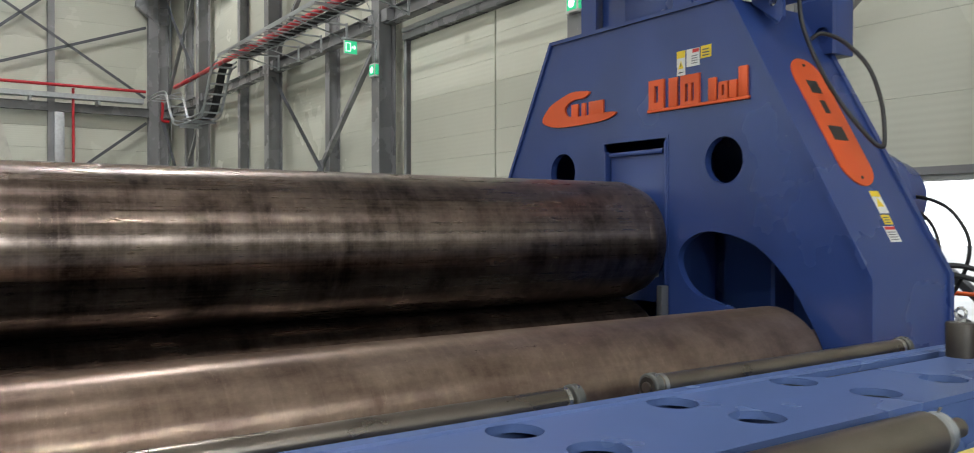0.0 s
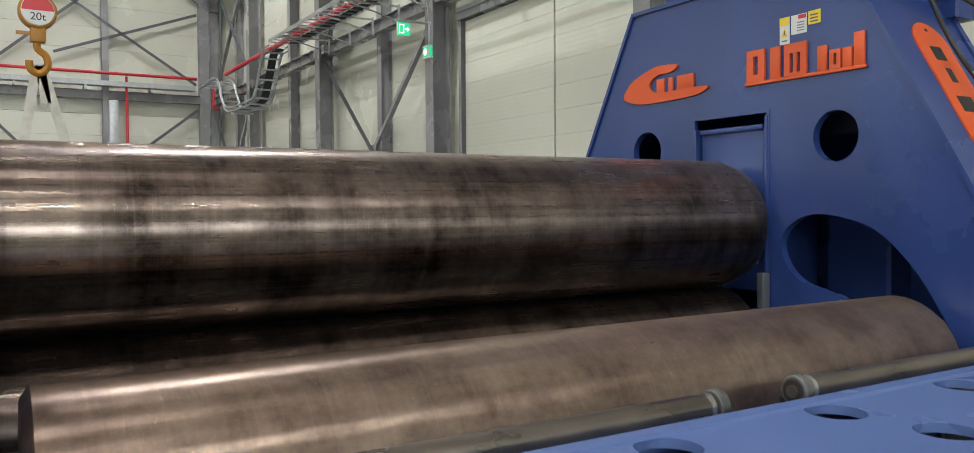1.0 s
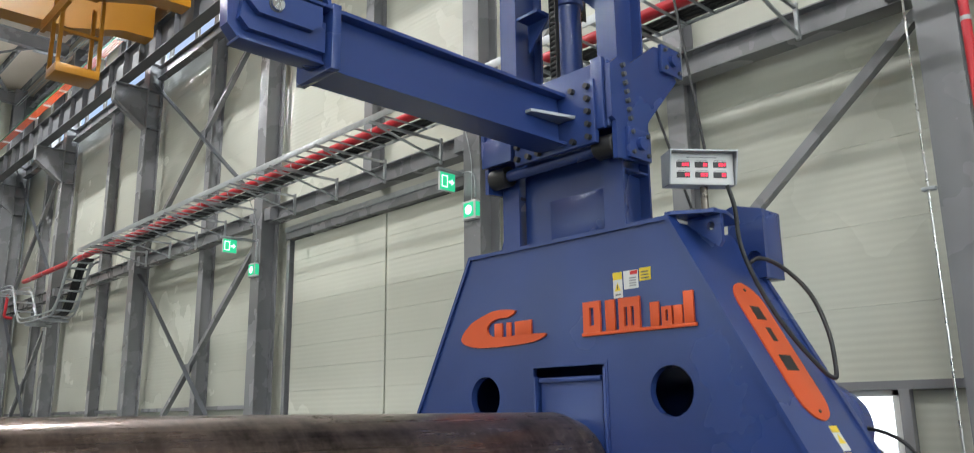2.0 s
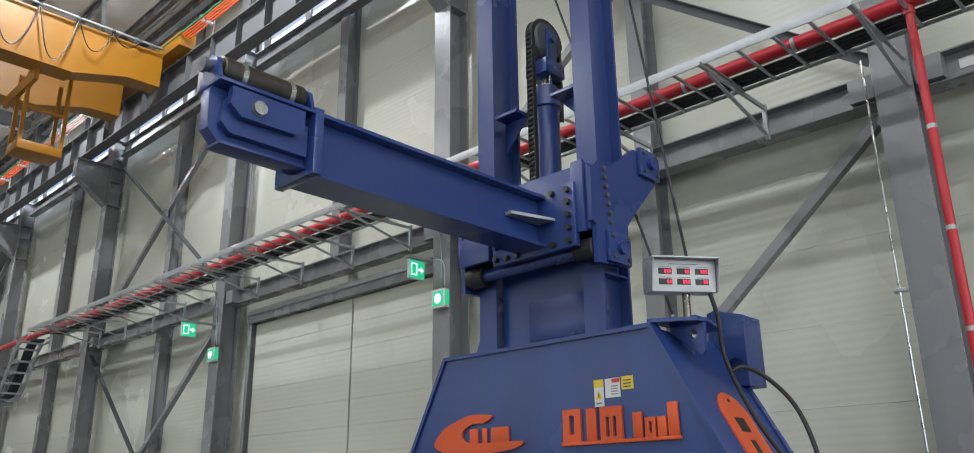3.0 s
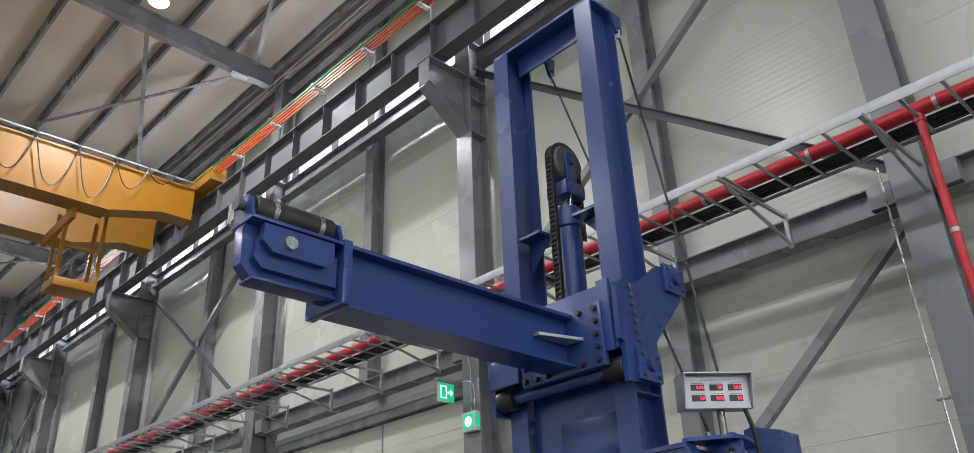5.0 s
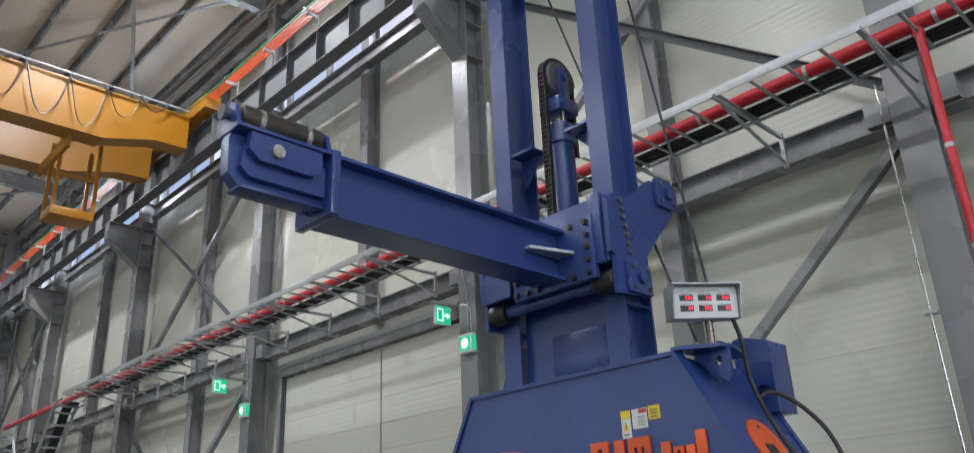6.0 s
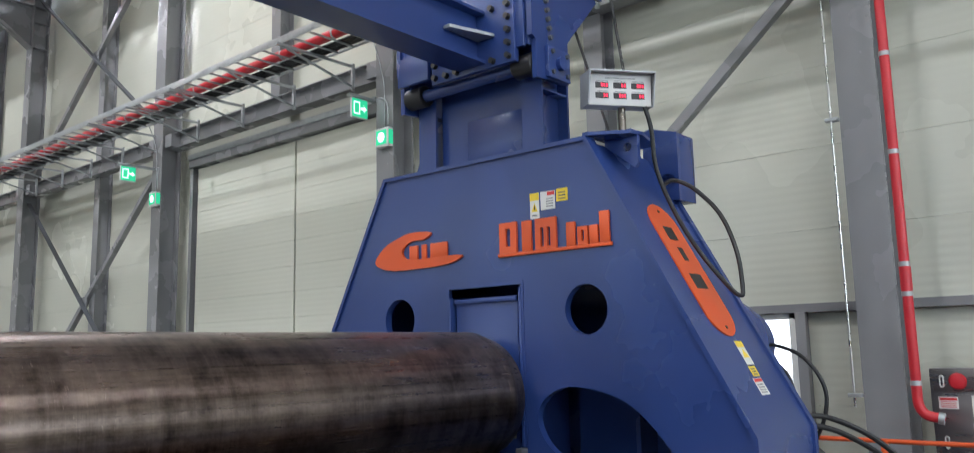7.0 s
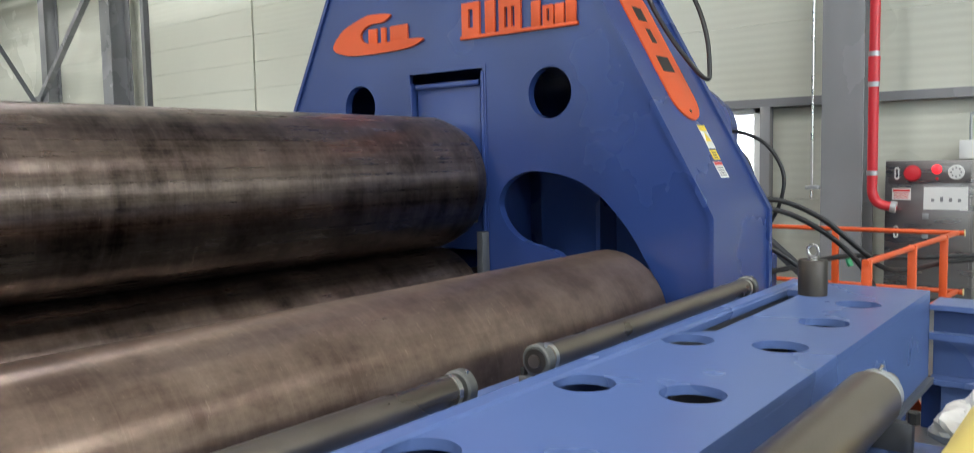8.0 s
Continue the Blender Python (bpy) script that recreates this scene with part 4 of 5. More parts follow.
for ya, yb, h, cut in ((6.93, 6.755, 0.25, 1), (6.70, 6.605, 0.245, 0), (6.565, 6.365, 0.245, 2), (6.27, 6.19, 0.185, 0), (6.165, 6.075, 0.14, 1), (6.06, 5.985, 0.14, 0), (5.97, 5.885, 0.235, 0)):
    bm = B()
    w = ya - yb
    z0, z1 = 2.5785, 2.578 + h
    out = [(yb, z0), (ya, z0), (ya, z1), (yb, z1)]
    if cut == 0:
        box(bm, FX - 0.024, FX - 0.0005, yb, ya, z0, z1, 0.005)
    elif cut == 1:
        plate(bm, [out, [(yb + 0.35 * w, z0 + 0.22 * h), (yb + 0.62 * w, z0 + 0.22 * h), (yb + 0.62 * w, z1 - 0.2 * h), (yb + 0.35 * w, z1 - 0.2 * h)]], "x", FX - 0.024, FX - 0.0005)
    else:
        plate(bm, [out, [(yb + 0.26 * w, z0 + 0.1 * h), (yb + 0.42 * w, z0 + 0.1 * h), (yb + 0.42 * w, z0 + 0.7 * h), (yb + 0.26 * w, z0 + 0.7 * h)], [(yb + 0.58 * w, z0 + 0.1 * h), (yb + 0.74 * w, z0 + 0.1 * h), (yb + 0.74 * w, z0 + 0.7 * h), (yb + 0.58 * w, z0 + 0.7 * h)]], "x", FX - 0.024, FX - 0.0005)
    part("word_block", bm, ORANGE, word)
# labels on the front
lab = part("front_label", box(B(), FX - 0.004, FX - 0.0005, 6.53, 6.62, 2.83, 3.035), WHITE, machine, "white and yellow warning label")
part("header", box(B(), FX - 0.006, FX - 0.0045, 6.53, 6.62, 2.975, 3.035), YELLOW_LABEL, lab)
part("triangle", plate(B(), [[(6.545, 2.885), (6.605, 2.885), (6.575, 2.955)]], "x", FX - 0.006, FX - 0.0045), YELLOW_LABEL, lab)
part("mark", plate(B(), [[(6.570, 2.90), (6.580, 2.90), (6.578, 2.935), (6.572, 2.935)]], "x", FX - 0.008, FX - 0.0065), INK, lab)
part("mark", box(B(), FX - 0.006, FX - 0.0045, 6.55, 6.6, 2.85, 2.86), DARKGREY, lab)
lab = part("front_label", box(B(), FX - 0.004, FX - 0.0005, 6.375, 6.515, 2.89, 3.035), WHITE, machine, "white label with red header")
part("header", box(B(), FX - 0.006, FX - 0.0045, 6.38, 6.45, 3.0, 3.03), RED_INK, lab)
for k in range(4):
    part("mark", box(B(), FX - 0.006, FX - 0.0045, 6.395, 6.46, 2.91 + 0.02 * k, 2.918 + 0.02 * k), GREY, lab)
lab = part("front_label", box(B(), FX - 0.004, FX - 0.0005, 6.255, 6.362, 2.94, 3.04), YELLOW_LABEL, machine, "yellow label")
for k in range(3):
    part("mark", box(B(), FX - 0.006, FX - 0.0045, 6.275, 6.345, 2.955 + 0.024 * k, 2.965 + 0.024 * k), DARKGREY, lab)
# top lugs
part("lifting_ear", plate(B(), [[(6.06, 3.41), (6.06, 3.36), (5.80, 3.16), (5.77, 3.2), (5.77, 3.44), (5.82, 3.47), (6.1, 3.47)], circle(5.86, 3.33, 0.035, 16)], "x", 7.05, 7.09), BLUE, machine)
part("shelf_plate", plate(B(), [[(6.80, 6.10), (7.5, 6.10), (7.5, 5.86), (7.1, 5.75), (6.98, 5.78), (6.80, 6.05)]], "z", 3.412, 3.44), BLUE, machine)
part("lifting_ear", plate(B(), [[(8.33, 3.41), (8.33, 3.47), (8.05, 3.47), (8.05, 3.41)], ], "x", 7.05, 7.09), BLUE, machine)
part("rib", plate(B(), [[(8.02, 3.411), (8.12, 3.411), (8.02, 3.66)]], "x", 7.0, 7.02), BLUE, machine)
part("rear_lug", plate(B(), [[(5.80, 3.0), (6.12, 3.0), (6.12, 3.62), (6.05, 3.64), (5.80, 3.57)], circle(5.90, 3.16, 0.07, 20)], "x", 7.75, 7.80), BLUE, machine)
part("lug_box", box(B(), 7.801, 8.05, 5.80, 6.12, 3.0, 3.57, 0.006), BLUE, machine)
# drive motor at the rear
motor = part("drive_motor", lathe(B(), (7.87, 5.67, 1.80), (1, 0, 0), [(0, 0.34), (0.12, 0.36), (0.14, 0.40), (0.2, 0.40), (0.22, 0.35), (0.5, 0.33), (0.52, 0.3), (0.62, 0.26), (0.64, 0.1)], 40), BLUE, machine)
for k in range(12):
    a = 2 * math.pi * k / 12
    part("bolt", rod(B(), (8.10, 5.67 + 0.37 * math.cos(a), 1.80 + 0.37 * math.sin(a)), (8.06, 5.67 + 0.37 * math.cos(a), 1.80 + 0.37 * math.sin(a)), 0.018, 6), DARKGREY, motor)

# ---- lift tower ----
tower = thing("lift_tower", (7.03, 7.2, 3.412), "blue steel lift tower standing on the machine", "tower")
TXc, POSTS = 7.035, (6.61, 7.80)
for y in POSTS:
    part("post", beam(B(), (TXc, y, 3.412), (TXc, y, 7.96), 0.21, 0.38, 0.018, 0.024, (1, 0, 0)), BLUE, tower)
part("top_beam", box(B(), TXc - 0.19, TXc + 0.19, 6.505, 7.905, 7.962, 8.0, 0.004), BLUE, tower)
part("top_web", box(B(), TXc - 0.01, TXc + 0.01, 6.72, 7.69, 7.72, 7.961), BLUE, tower)
part("rear_panel", box(B(), TXc - 0.10, TXc - 0.08, 6.715, 7.695, 3.412, 4.62), BLUE, tower)
part("access_panel", box(B(), TXc - 0.112, TXc - 0.101, 6.76, 7.38, 3.45, 3.80, 0.003), BLUE, tower)
for y0, y1 in ((6.715, 7.0), (7.42, 7.695)):
    part("cylinder_bracket", plate(B(), [[(TXc - 0.17, y0 if y0 > 7 else y0), (TXc + 0.17, y0), (TXc + 0.17, y1), (TXc - 0.17, y1)]], "z", 5.66, 5.69), BLUE, tower)
    part("gusset", plate(B(), [[(y0, 5.66), (y1, 5.66), (y1 if y1 > 7.5 else y0, 5.36)]], "x", TXc - 0.01, TXc + 0.01), BLUE, tower)
for y in POSTS:
    part("stiffener", box(B(), TXc - 0.16, TXc + 0.16, y - 0.1, y - 0.012, 3.9, 3.915), BLUE, tower)
part("rope_lug", plate(B(), [[(TXc + 0.12, 7.94), (TXc + 0.3, 7.94), (TXc + 0.27, 7.72), (TXc + 0.2, 7.69)], circle(TXc + 0.235, 7.76, 0.025, 12)], "y", 7.42, 7.45), BLUE, tower)
part("rope_lug", plate(B(), [[(TXc + 0.1, 7.94), (TXc + 0.28, 7.94), (TXc + 0.26, 7.70), (TXc + 0.18, 7.70)], circle(TXc + 0.22, 7.76, 0.025, 12)], "y", 6.47, 6.5), BLUE, tower)
CYL = (TXc + 0.02, 7.2)
cyl = part("hydraulic_cylinder", lathe(B(), (CYL[0], CYL[1], 3.45), (0, 0, 1), [(0, 0.12), (2.2, 0.12), (2.21, 0.145), (2.33, 0.145), (2.34, 0.12), (2.42, 0.12), (2.43, 0.06)], 32), BLUE, tower)
part("piston_rod", rod(B(), (CYL[0], CYL[1], 5.8), (CYL[0], CYL[1], 6.1), 0.05, 20), STEEL, cyl, "chromed piston rod")
part("guide_rod", rod(B(), (CYL[0] - 0.05, CYL[1] - 0.09, 5.8), (CYL[0] - 0.05, CYL[1] - 0.09, 6.05), 0.014, 10), STEEL, cyl)
fork = part("chain_fork", box(B(), CYL[0] - 0.14, CYL[0] + 0.14, CYL[1] - 0.13, CYL[1] + 0.13, 5.98, 6.13, 0.01), BLUE, tower)
for s in (-1, 1):
    part("cheek", box(B(), CYL[0] - 0.07, CYL[0] + 0.07, CYL[1] + s * 0.085 - 0.015, CYL[1] + s * 0.085 + 0.015, 6.131, 6.48, 0.01), BLUE, fork)
part("sprocket", lathe(B(), (CYL[0], CYL[1] - 0.065, 6.38), (0, 1, 0), [(0, 0.175), (0.03, 0.195), (0.10, 0.195), (0.13, 0.175)], 36), DARKGREY, fork, "dark chain wheel")
part("axle", rod(B(), (CYL[0], CYL[1] - 0.13, 6.38), (CYL[0], CYL[1] + 0.13, 6.38), 0.04, 16), BLUE, fork)
chain = part("chain", box(B(), CYL[0] - 0.24, CYL[0] - 0.235, CYL[1] - 0.02, CYL[1] + 0.02, 4.6, 4.61), BLACK, tower, "black roller chain")


def link_at(p, d):
    bm = B()
    for s in (-0.035, 0.035):
        bar(bm, Vector(p) - Vector(d) * 0.028 + Vector((0, s, 0)), Vector(p) + Vector(d) * 0.028 + Vector((0, s, 0)), 0.046, 0.008, (0, 1, 0))
    rod(bm, Vector(p) + Vector((0, -0.04, 0)), Vector(p) + Vector((0, 0.04, 0)), 0.021, 8)
    return bm


CR = 0.21
z = 4.65
while z < 6.38:
    part("link", link_at((CYL[0] - CR, CYL[1], z), (0, 0, 1)), BLACK, chain)
    z += 0.05
for k in range(16):
    a = math.pi * (k + 0.5) / 16
    part("link", link_at((CYL[0] - CR * math.cos(a), CYL[1], 6.38 + CR * math.sin(a)), (math.sin(a), 0, math.cos(a))), BLACK, chain)
z = 6.36
while z > 5.6:
    part("link", link_at((CYL[0] + CR - 0.02, CYL[1], z), (0, 0, 1)), BLACK, chain)
    z -= 0.05

# ---- carriage with cantilever arm ----
arm = thing("plate_support", (6.8, 7.2, 3.9), "blue cantilever plate support arm on its lift carriage", "support arm")
AY = 7.035
CHEEK = [(6.70, 4.78), (6.74, 4.82), (6.93, 4.82), (7.28, 5.08), (7.47, 5.10), (7.60, 4.83), (7.19, 4.40), (7.13, 4.33), (7.13, 3.97), (6.69, 3.94), (6.69, 4.26), (6.64, 4.28), (6.64, 4.74)]
for y0, y1 in ((6.43, 6.475), (7.935, 7.98)):
    ck = part("cheek_plate", plate(B(), [CHEEK], "y", y0, y1), BLUE, arm)
    side = -1 if y0 < 7 else 1
    yo = y0 if side < 0 else y1
    for i in range(7):
        part("bolt", rod(B(), (6.80 + 0.012 * i, yo, 4.76 - 0.075 * i), (6.80 + 0.012 * i, yo + side * 0.03, 4.76 - 0.075 * i), 0.022, 6), DARKGREY, ck, "dark hexagon bolt")
    for cx, cz in ((7.49, 4.985), (6.95, 4.095)):
        pad = part("bearing_pad", box(B(), cx - 0.15, cx + 0.15, min(yo, yo + side * 0.04), max(yo, yo + side * 0.04), cz - 0.13, cz + 0.13, 0.006), BLUE, ck)
        part("pin", rod(B(), (cx, yo, cz), (cx, yo + side * 0.08, cz), 0.055, 20), BLUE, pad)
        for a, b in ((-1, -1), (1, -1), (-1, 1), (1, 1)):
            part("bolt", rod(B(), (cx + 0.1 * a, yo, cz + 0.085 * b), (cx + 0.1 * a, yo + side * 0.062, cz + 0.085 * b), 0.019, 6), DARKGREY, pad)
part("upper_roller", rod(B(), (7.49, 6.48, 4.985), (7.49, 7.93, 4.985), 0.07, 20), BLUE, arm)
low = part("lower_roller", rod(B(), (6.76, 6.48, 4.08), (6.76, 7.93, 4.08), 0.055, 24), BLUE, arm)
for y in (6.48, 7.72):
    part("rubber_sleeve", lathe(B(), (6.76, y, 4.08), (0, 1, 0), [(0, 0.085), (0.01, 0.095), (0.2, 0.095), (0.21, 0.085)], 28), BLACK, low, "black rubber sleeve")
part("carriage_plate", box(B(), 6.66, 6.72, 6.48, 7.93, 4.22, 4.80, 0.006), BLUE, arm)
part("carriage_frame", box(B(), 6.62, 6.66, 6.50, 6.62, 4.2, 4.82, 0.005), BLUE, arm)
part("front_skirt", box(B(), 6.60, 6.655, 7.55, 7.93, 4.16, 4.42, 0.005), BLUE, arm)
endp = part("bolted_flange", box(B(), 6.60, 6.658, 6.58, 7.50, 4.09, 4.64, 0.006), BLUE, arm)
for i in range(5):
    for y in (6.635, 7.45) if i else (6.635, 6.80, 7.28, 7.45):
        part("bolt", rod(B(), (6.60, y, 4.58 - 0.11 * i), (6.56, y, 4.58 - 0.11 * i), 0.027, 6), INK, endp, "black hexagon bolt")
for y in (6.80, 7.20, 7.32):
    part("bolt", rod(B(), (6.60, y, 4.135), (6.56, y, 4.135), 0.027, 6), INK, endp)
part("arm_beam", beam(B(), (4.32, AY, 4.36), (6.598, AY, 4.36), 0.31, 0.45, 0.13, 0.026, (0, 0, 1)), BLUE, arm)
part("gusset", plate(B(), [[(6.19, 6.90), (6.597, 6.78), (6.597, 6.965), (6.19, 6.965)]], "z", 4.34, 4.365), GALV, arm, "pale welded gusset")
part("gusset", plate(B(), [[(6.15, 7.105), (6.597, 7.105), (6.597, 7.27), (6.15, 7.17)]], "z", 4.34, 4.365), GALV, arm)
part("head_end_plate", box(B(), 4.25, 4.318, 6.82, 7.26, 4.125, 4.58, 0.006), BLUE, arm)
HEAD = [(3.575, 4.49), (3.585, 4.26), (3.65, 4.19), (4.248, 4.19), (4.248, 4.53), (3.59, 4.53)]
head = part("head_box", plate(B(), [HEAD], "y", 6.93, 7.03), BLUE, arm)
part("head_top_flange", box(B(), 3.58, 4.248, 6.82, 7.10, 4.531, 4.555, 0.004), BLUE, head)
part("head_bottom_flange", box(B(), 3.65, 4.248, 6.90, 7.06, 4.168, 4.189, 0.004), BLUE, head)
part("side_plate", plate(B(), [[(3.66, 4.45), (3.64, 4.30), (3.70, 4.24), (4.235, 4.24), (4.235, 4.45)]], "y", 6.879, 6.929), BLUE, head)
pl = part("pin_plate", plate(B(), [[(3.67, 4.52), (3.665, 4.405), (3.74, 4.34), (4.12, 4.34), (4.18, 4.40), (4.18, 4.52)]], "y", 6.829, 6.878), BLUE, head)
part("pin", rod(B(), (3.85, 6.829, 4.425), (3.85, 6.80, 4.425), 0.044, 28), STEEL, pl, "bare steel pin end")
part("pin_seat", rod(B(), (3.85, 6.829, 4.425), (3.85, 6.824, 4.425), 0.05, 28), DARKGREY, pl)
RZ = 4.665
part("head_roller", lathe(B(), (3.64, 6.97, RZ), (1, 0, 0), [(0, 0.082), (0.01, 0.09), (0.57, 0.09), (0.58, 0.082)], 32), OILED, arm, "dark steel support roller")
for x in (3.76, 4.10):
    part("roller_band", rod(B(), (x, 6.97, RZ), (x + 0.035, 6.97, RZ), 0.0915, 32), STEEL, arm)
for x in (3.60, 4.252):
    part("roller_bracket", plate(B(), [[(6.85, 4.556), (7.09, 4.556), (7.05, 4.71), (6.97, 4.755), (6.90, 4.71)]], "x", x - 0.014, x + 0.014), BLUE, arm)
    part("roller_shaft", rod(B(), (x - 0.06, 6.97, RZ), (x + 0.036, 6.97, RZ), 0.035, 16), DARKGREY, arm)
part("shaft_boss", rod(B(), (3.53, 6.97, RZ), (3.55, 6.97, RZ), 0.05, 20), DARKGREY, arm)

# ---- display box, cables, ropes ----
disp = thing("display_box", (7.1, 5.95, 3.44), "white digital readout box with red digits on a post", "display")
m = Matrix.Translation((6.97, 5.85, 3.765)) @ Euler((0, radians(-4), radians(52))).to_matrix().to_4x4()


def turned(bm, mm):
    bmesh.ops.transform(bm, matrix=mm, verts=bm.verts)
    return bm


part("case", turned(box(B(), 0, 0.17, -0.255, 0.255, -0.125, 0.125, 0.006), m), WHITE, disp)
part("hood", turned(box(B(), -0.075, 0.17, -0.268, 0.268, 0.126, 0.134), m), GALV, disp)
for s in (-1, 1):
    part("hood_side", turned(plate(B(), [[(0.17, -0.125), (0.17, 0.126), (-0.075, 0.126), (-0.02, -0.125)]], "y", min(s * 0.257, s * 0.266), max(s * 0.257, s * 0.266)), m), GALV, disp)
LED = glow("red_digits", (0.85, 0.02, 0.06), 1.1)
for r in (0, 1):
    for c in range(3):
        y0 = 0.20 - 0.145 * c
        z0 = 0.03 - 0.08 * r
        rd = part("readout", turned(box(B(), -0.004, -0.0005, y0 - 0.105, y0, z0 - 0.022, z0 + 0.024), m), INK, disp, "black readout window")
        n = 3 - (r + c) % 2
        for k in range(n):
            part("digit", turned(box(B(), -0.007, -0.0045, y0 - 0.098 + 0.020 * k, y0 - 0.084 + 0.020 * k, z0 - 0.011, z0 + 0.014), m), LED, rd, "red lit bar")
        part("mark", turned(box(B(), -0.003, -0.0005, y0 - 0.1, y0 - 0.01, z0 + 0.032, z0 + 0.036), m), GREY, disp)
part("mark", turned(box(B(), -0.003, -0.0005, -0.12, 0.12, 0.085, 0.091), m), GREY, disp)
part("post", rod(B(), (7.06, 5.90, 3.44), (7.06, 5.90, 3.66), 0.03, 16), TUBE, disp)
loop = thing("display_cable", (7.3, 5.6, 3.0), "black rubber cable hanging in a loop", "cable")
part("cable", sweep(B(), [(7.10, 5.72, 3.63), (7.15, 5.70, 3.45), (7.2, 5.70, 3.15), (7.28, 5.60, 2.8), (7.36, 5.46, 2.5), (7.44, 5.29, 2.24), (7.5, 5.23, 2.17), (7.53, 5.22, 2.22), (7.56, 5.26, 2.5), (7.58, 5.38, 2.8), (7.54, 5.56, 3.02), (7.45, 5.69, 3.1), (7.4, 5.76, 3.06)], 0.017, 10, 6), BLACK, loop)
rope = thing("stay_ropes", (7.25, 6.5, 4.0), "thin black stay ropes with shackles", "rope")
for top, foot in (((7.27, 7.435, 7.70), (7.34, 6.195, 3.57)), ((7.255, 6.485, 7.70), (7.06, 5.86, 3.9))):
    part("rope", rod(B(), top, foot, 0.012, 8), BLACK, rope)
    part("turnbuckle", rod(B(), foot, Vector(foot) + (Vector(foot) - Vector(top)) * 0.045, 0.02, 10), STEEL, rope)
    part("shackle", rod(B(), Vector(top) + Vector((0, 0, 0.05)), Vector(top) - Vector((0, 0, 0.06)), 0.022, 10), STEEL, rope)

# ---- infeed table ----
table = thing("infeed_table", (4, 4, 0), "blue steel infeed table with round holes and rollers", "table")
HOLES = [(1.68 + 0.845 * k, 4.247) for k in range(5)] + [(1.77 + 0.845 * k, 3.877) for k in range(5)] + [(5.74, 3.875), (6.32, 3.873)]
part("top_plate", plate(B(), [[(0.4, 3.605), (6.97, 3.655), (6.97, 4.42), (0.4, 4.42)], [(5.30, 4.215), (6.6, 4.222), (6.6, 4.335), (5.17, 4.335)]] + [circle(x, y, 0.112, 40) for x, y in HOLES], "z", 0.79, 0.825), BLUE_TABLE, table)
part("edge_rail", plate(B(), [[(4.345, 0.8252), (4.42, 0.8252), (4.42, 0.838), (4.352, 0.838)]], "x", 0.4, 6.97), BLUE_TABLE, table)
# added dark sheet that stands in for the shade inside the slot
part("slot_shade_sheet", box(B(), 5.1, 6.65, 4.345, 4.36, 0.34, 0.789), DARKGREY, table)
bm = B()
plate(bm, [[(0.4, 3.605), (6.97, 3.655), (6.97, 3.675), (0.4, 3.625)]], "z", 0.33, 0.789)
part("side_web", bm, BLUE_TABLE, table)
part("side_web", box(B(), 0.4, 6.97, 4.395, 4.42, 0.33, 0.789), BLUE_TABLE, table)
# bottom in dark grey: the box beam's inner shade put into its colour
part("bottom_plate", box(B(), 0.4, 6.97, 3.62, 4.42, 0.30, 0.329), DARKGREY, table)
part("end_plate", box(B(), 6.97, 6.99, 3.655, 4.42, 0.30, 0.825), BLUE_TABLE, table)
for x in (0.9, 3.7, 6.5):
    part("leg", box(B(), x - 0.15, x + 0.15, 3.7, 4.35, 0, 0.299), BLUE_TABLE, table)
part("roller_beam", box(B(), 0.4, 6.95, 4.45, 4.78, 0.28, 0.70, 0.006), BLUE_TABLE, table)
for x in (0.9, 3.7, 6.5):
    part("leg", box(B(), x - 0.1, x + 0.1, 4.5, 4.7, 0, 0.279), BLUE_TABLE, table)
for x0, x1 in ((4.50, 6.66), (1.5, 3.93)):
    rl = part("support_roller", lathe(B(), (x0, 4.615, 0.808), (1, 0, 0), [(0, 0.048), (0.006, 0.054), (x1 - x0 - 0.006, 0.054), (x1 - x0, 0.048)], 32), TUBE, table, "dull steel roller tube")
    for xa, s in ((x0, -1), (x1, 1)):
        br = part("pillow_bearing", lathe(B(), (xa + s * 0.012 - 0.025 + s * 0.025, 4.615, 0.806), (1, 0, 0), [(0, 0.060), (0.005, 0.068), (0.045, 0.068), (0.05, 0.060)], 28), CAST, rl, "grey cast bearing housing")
        part("bearing_ring", rod(B(), (xa + s * 0.063, 4.615, 0.806), (xa + s * 0.068, 4.615, 0.806), 0.05, 24), OILED, br)
        part("shaft_end", rod(B(), (xa + s * 0.068, 4.615, 0.806), (xa + s * 0.078, 4.615, 0.806), 0.027, 20), TUBE, br)
        part("collar", rod(B(), (xa - s * 0.03, 4.615, 0.808), (xa - s * 0.008, 4.615, 0.808), 0.058, 28), STEEL, br)
        part("foot", box(B(), xa + s * 0.037 - 0.03, xa + s * 0.037 + 0.03, 4.50, 4.70, 0.701, 0.735, 0.006), CAST, br)
        part("grease_nipple", rod(B(), (xa + s * 0.037, 4.585, 0.855), (xa + s * 0.037, 4.58, 0.875), 0.007, 8), STEEL, br)
        part("bolt", rod(B(), (xa + s * 0.037, 4.69, 0.73), (xa + s * 0.037, 4.69, 0.765), 0.016, 6), INK, br)
pin = thing("eye_bolt_weight", (6.50, 4.16, 0.826), "dark steel cylinder with lifting eye on the table", "weight")
part("cylinder", lathe(B(), (6.50, 4.16, 0.826), (0, 0, 1), [(0, 0.078), (0.19, 0.08), (0.20, 0.074)], 32), OILED, pin)
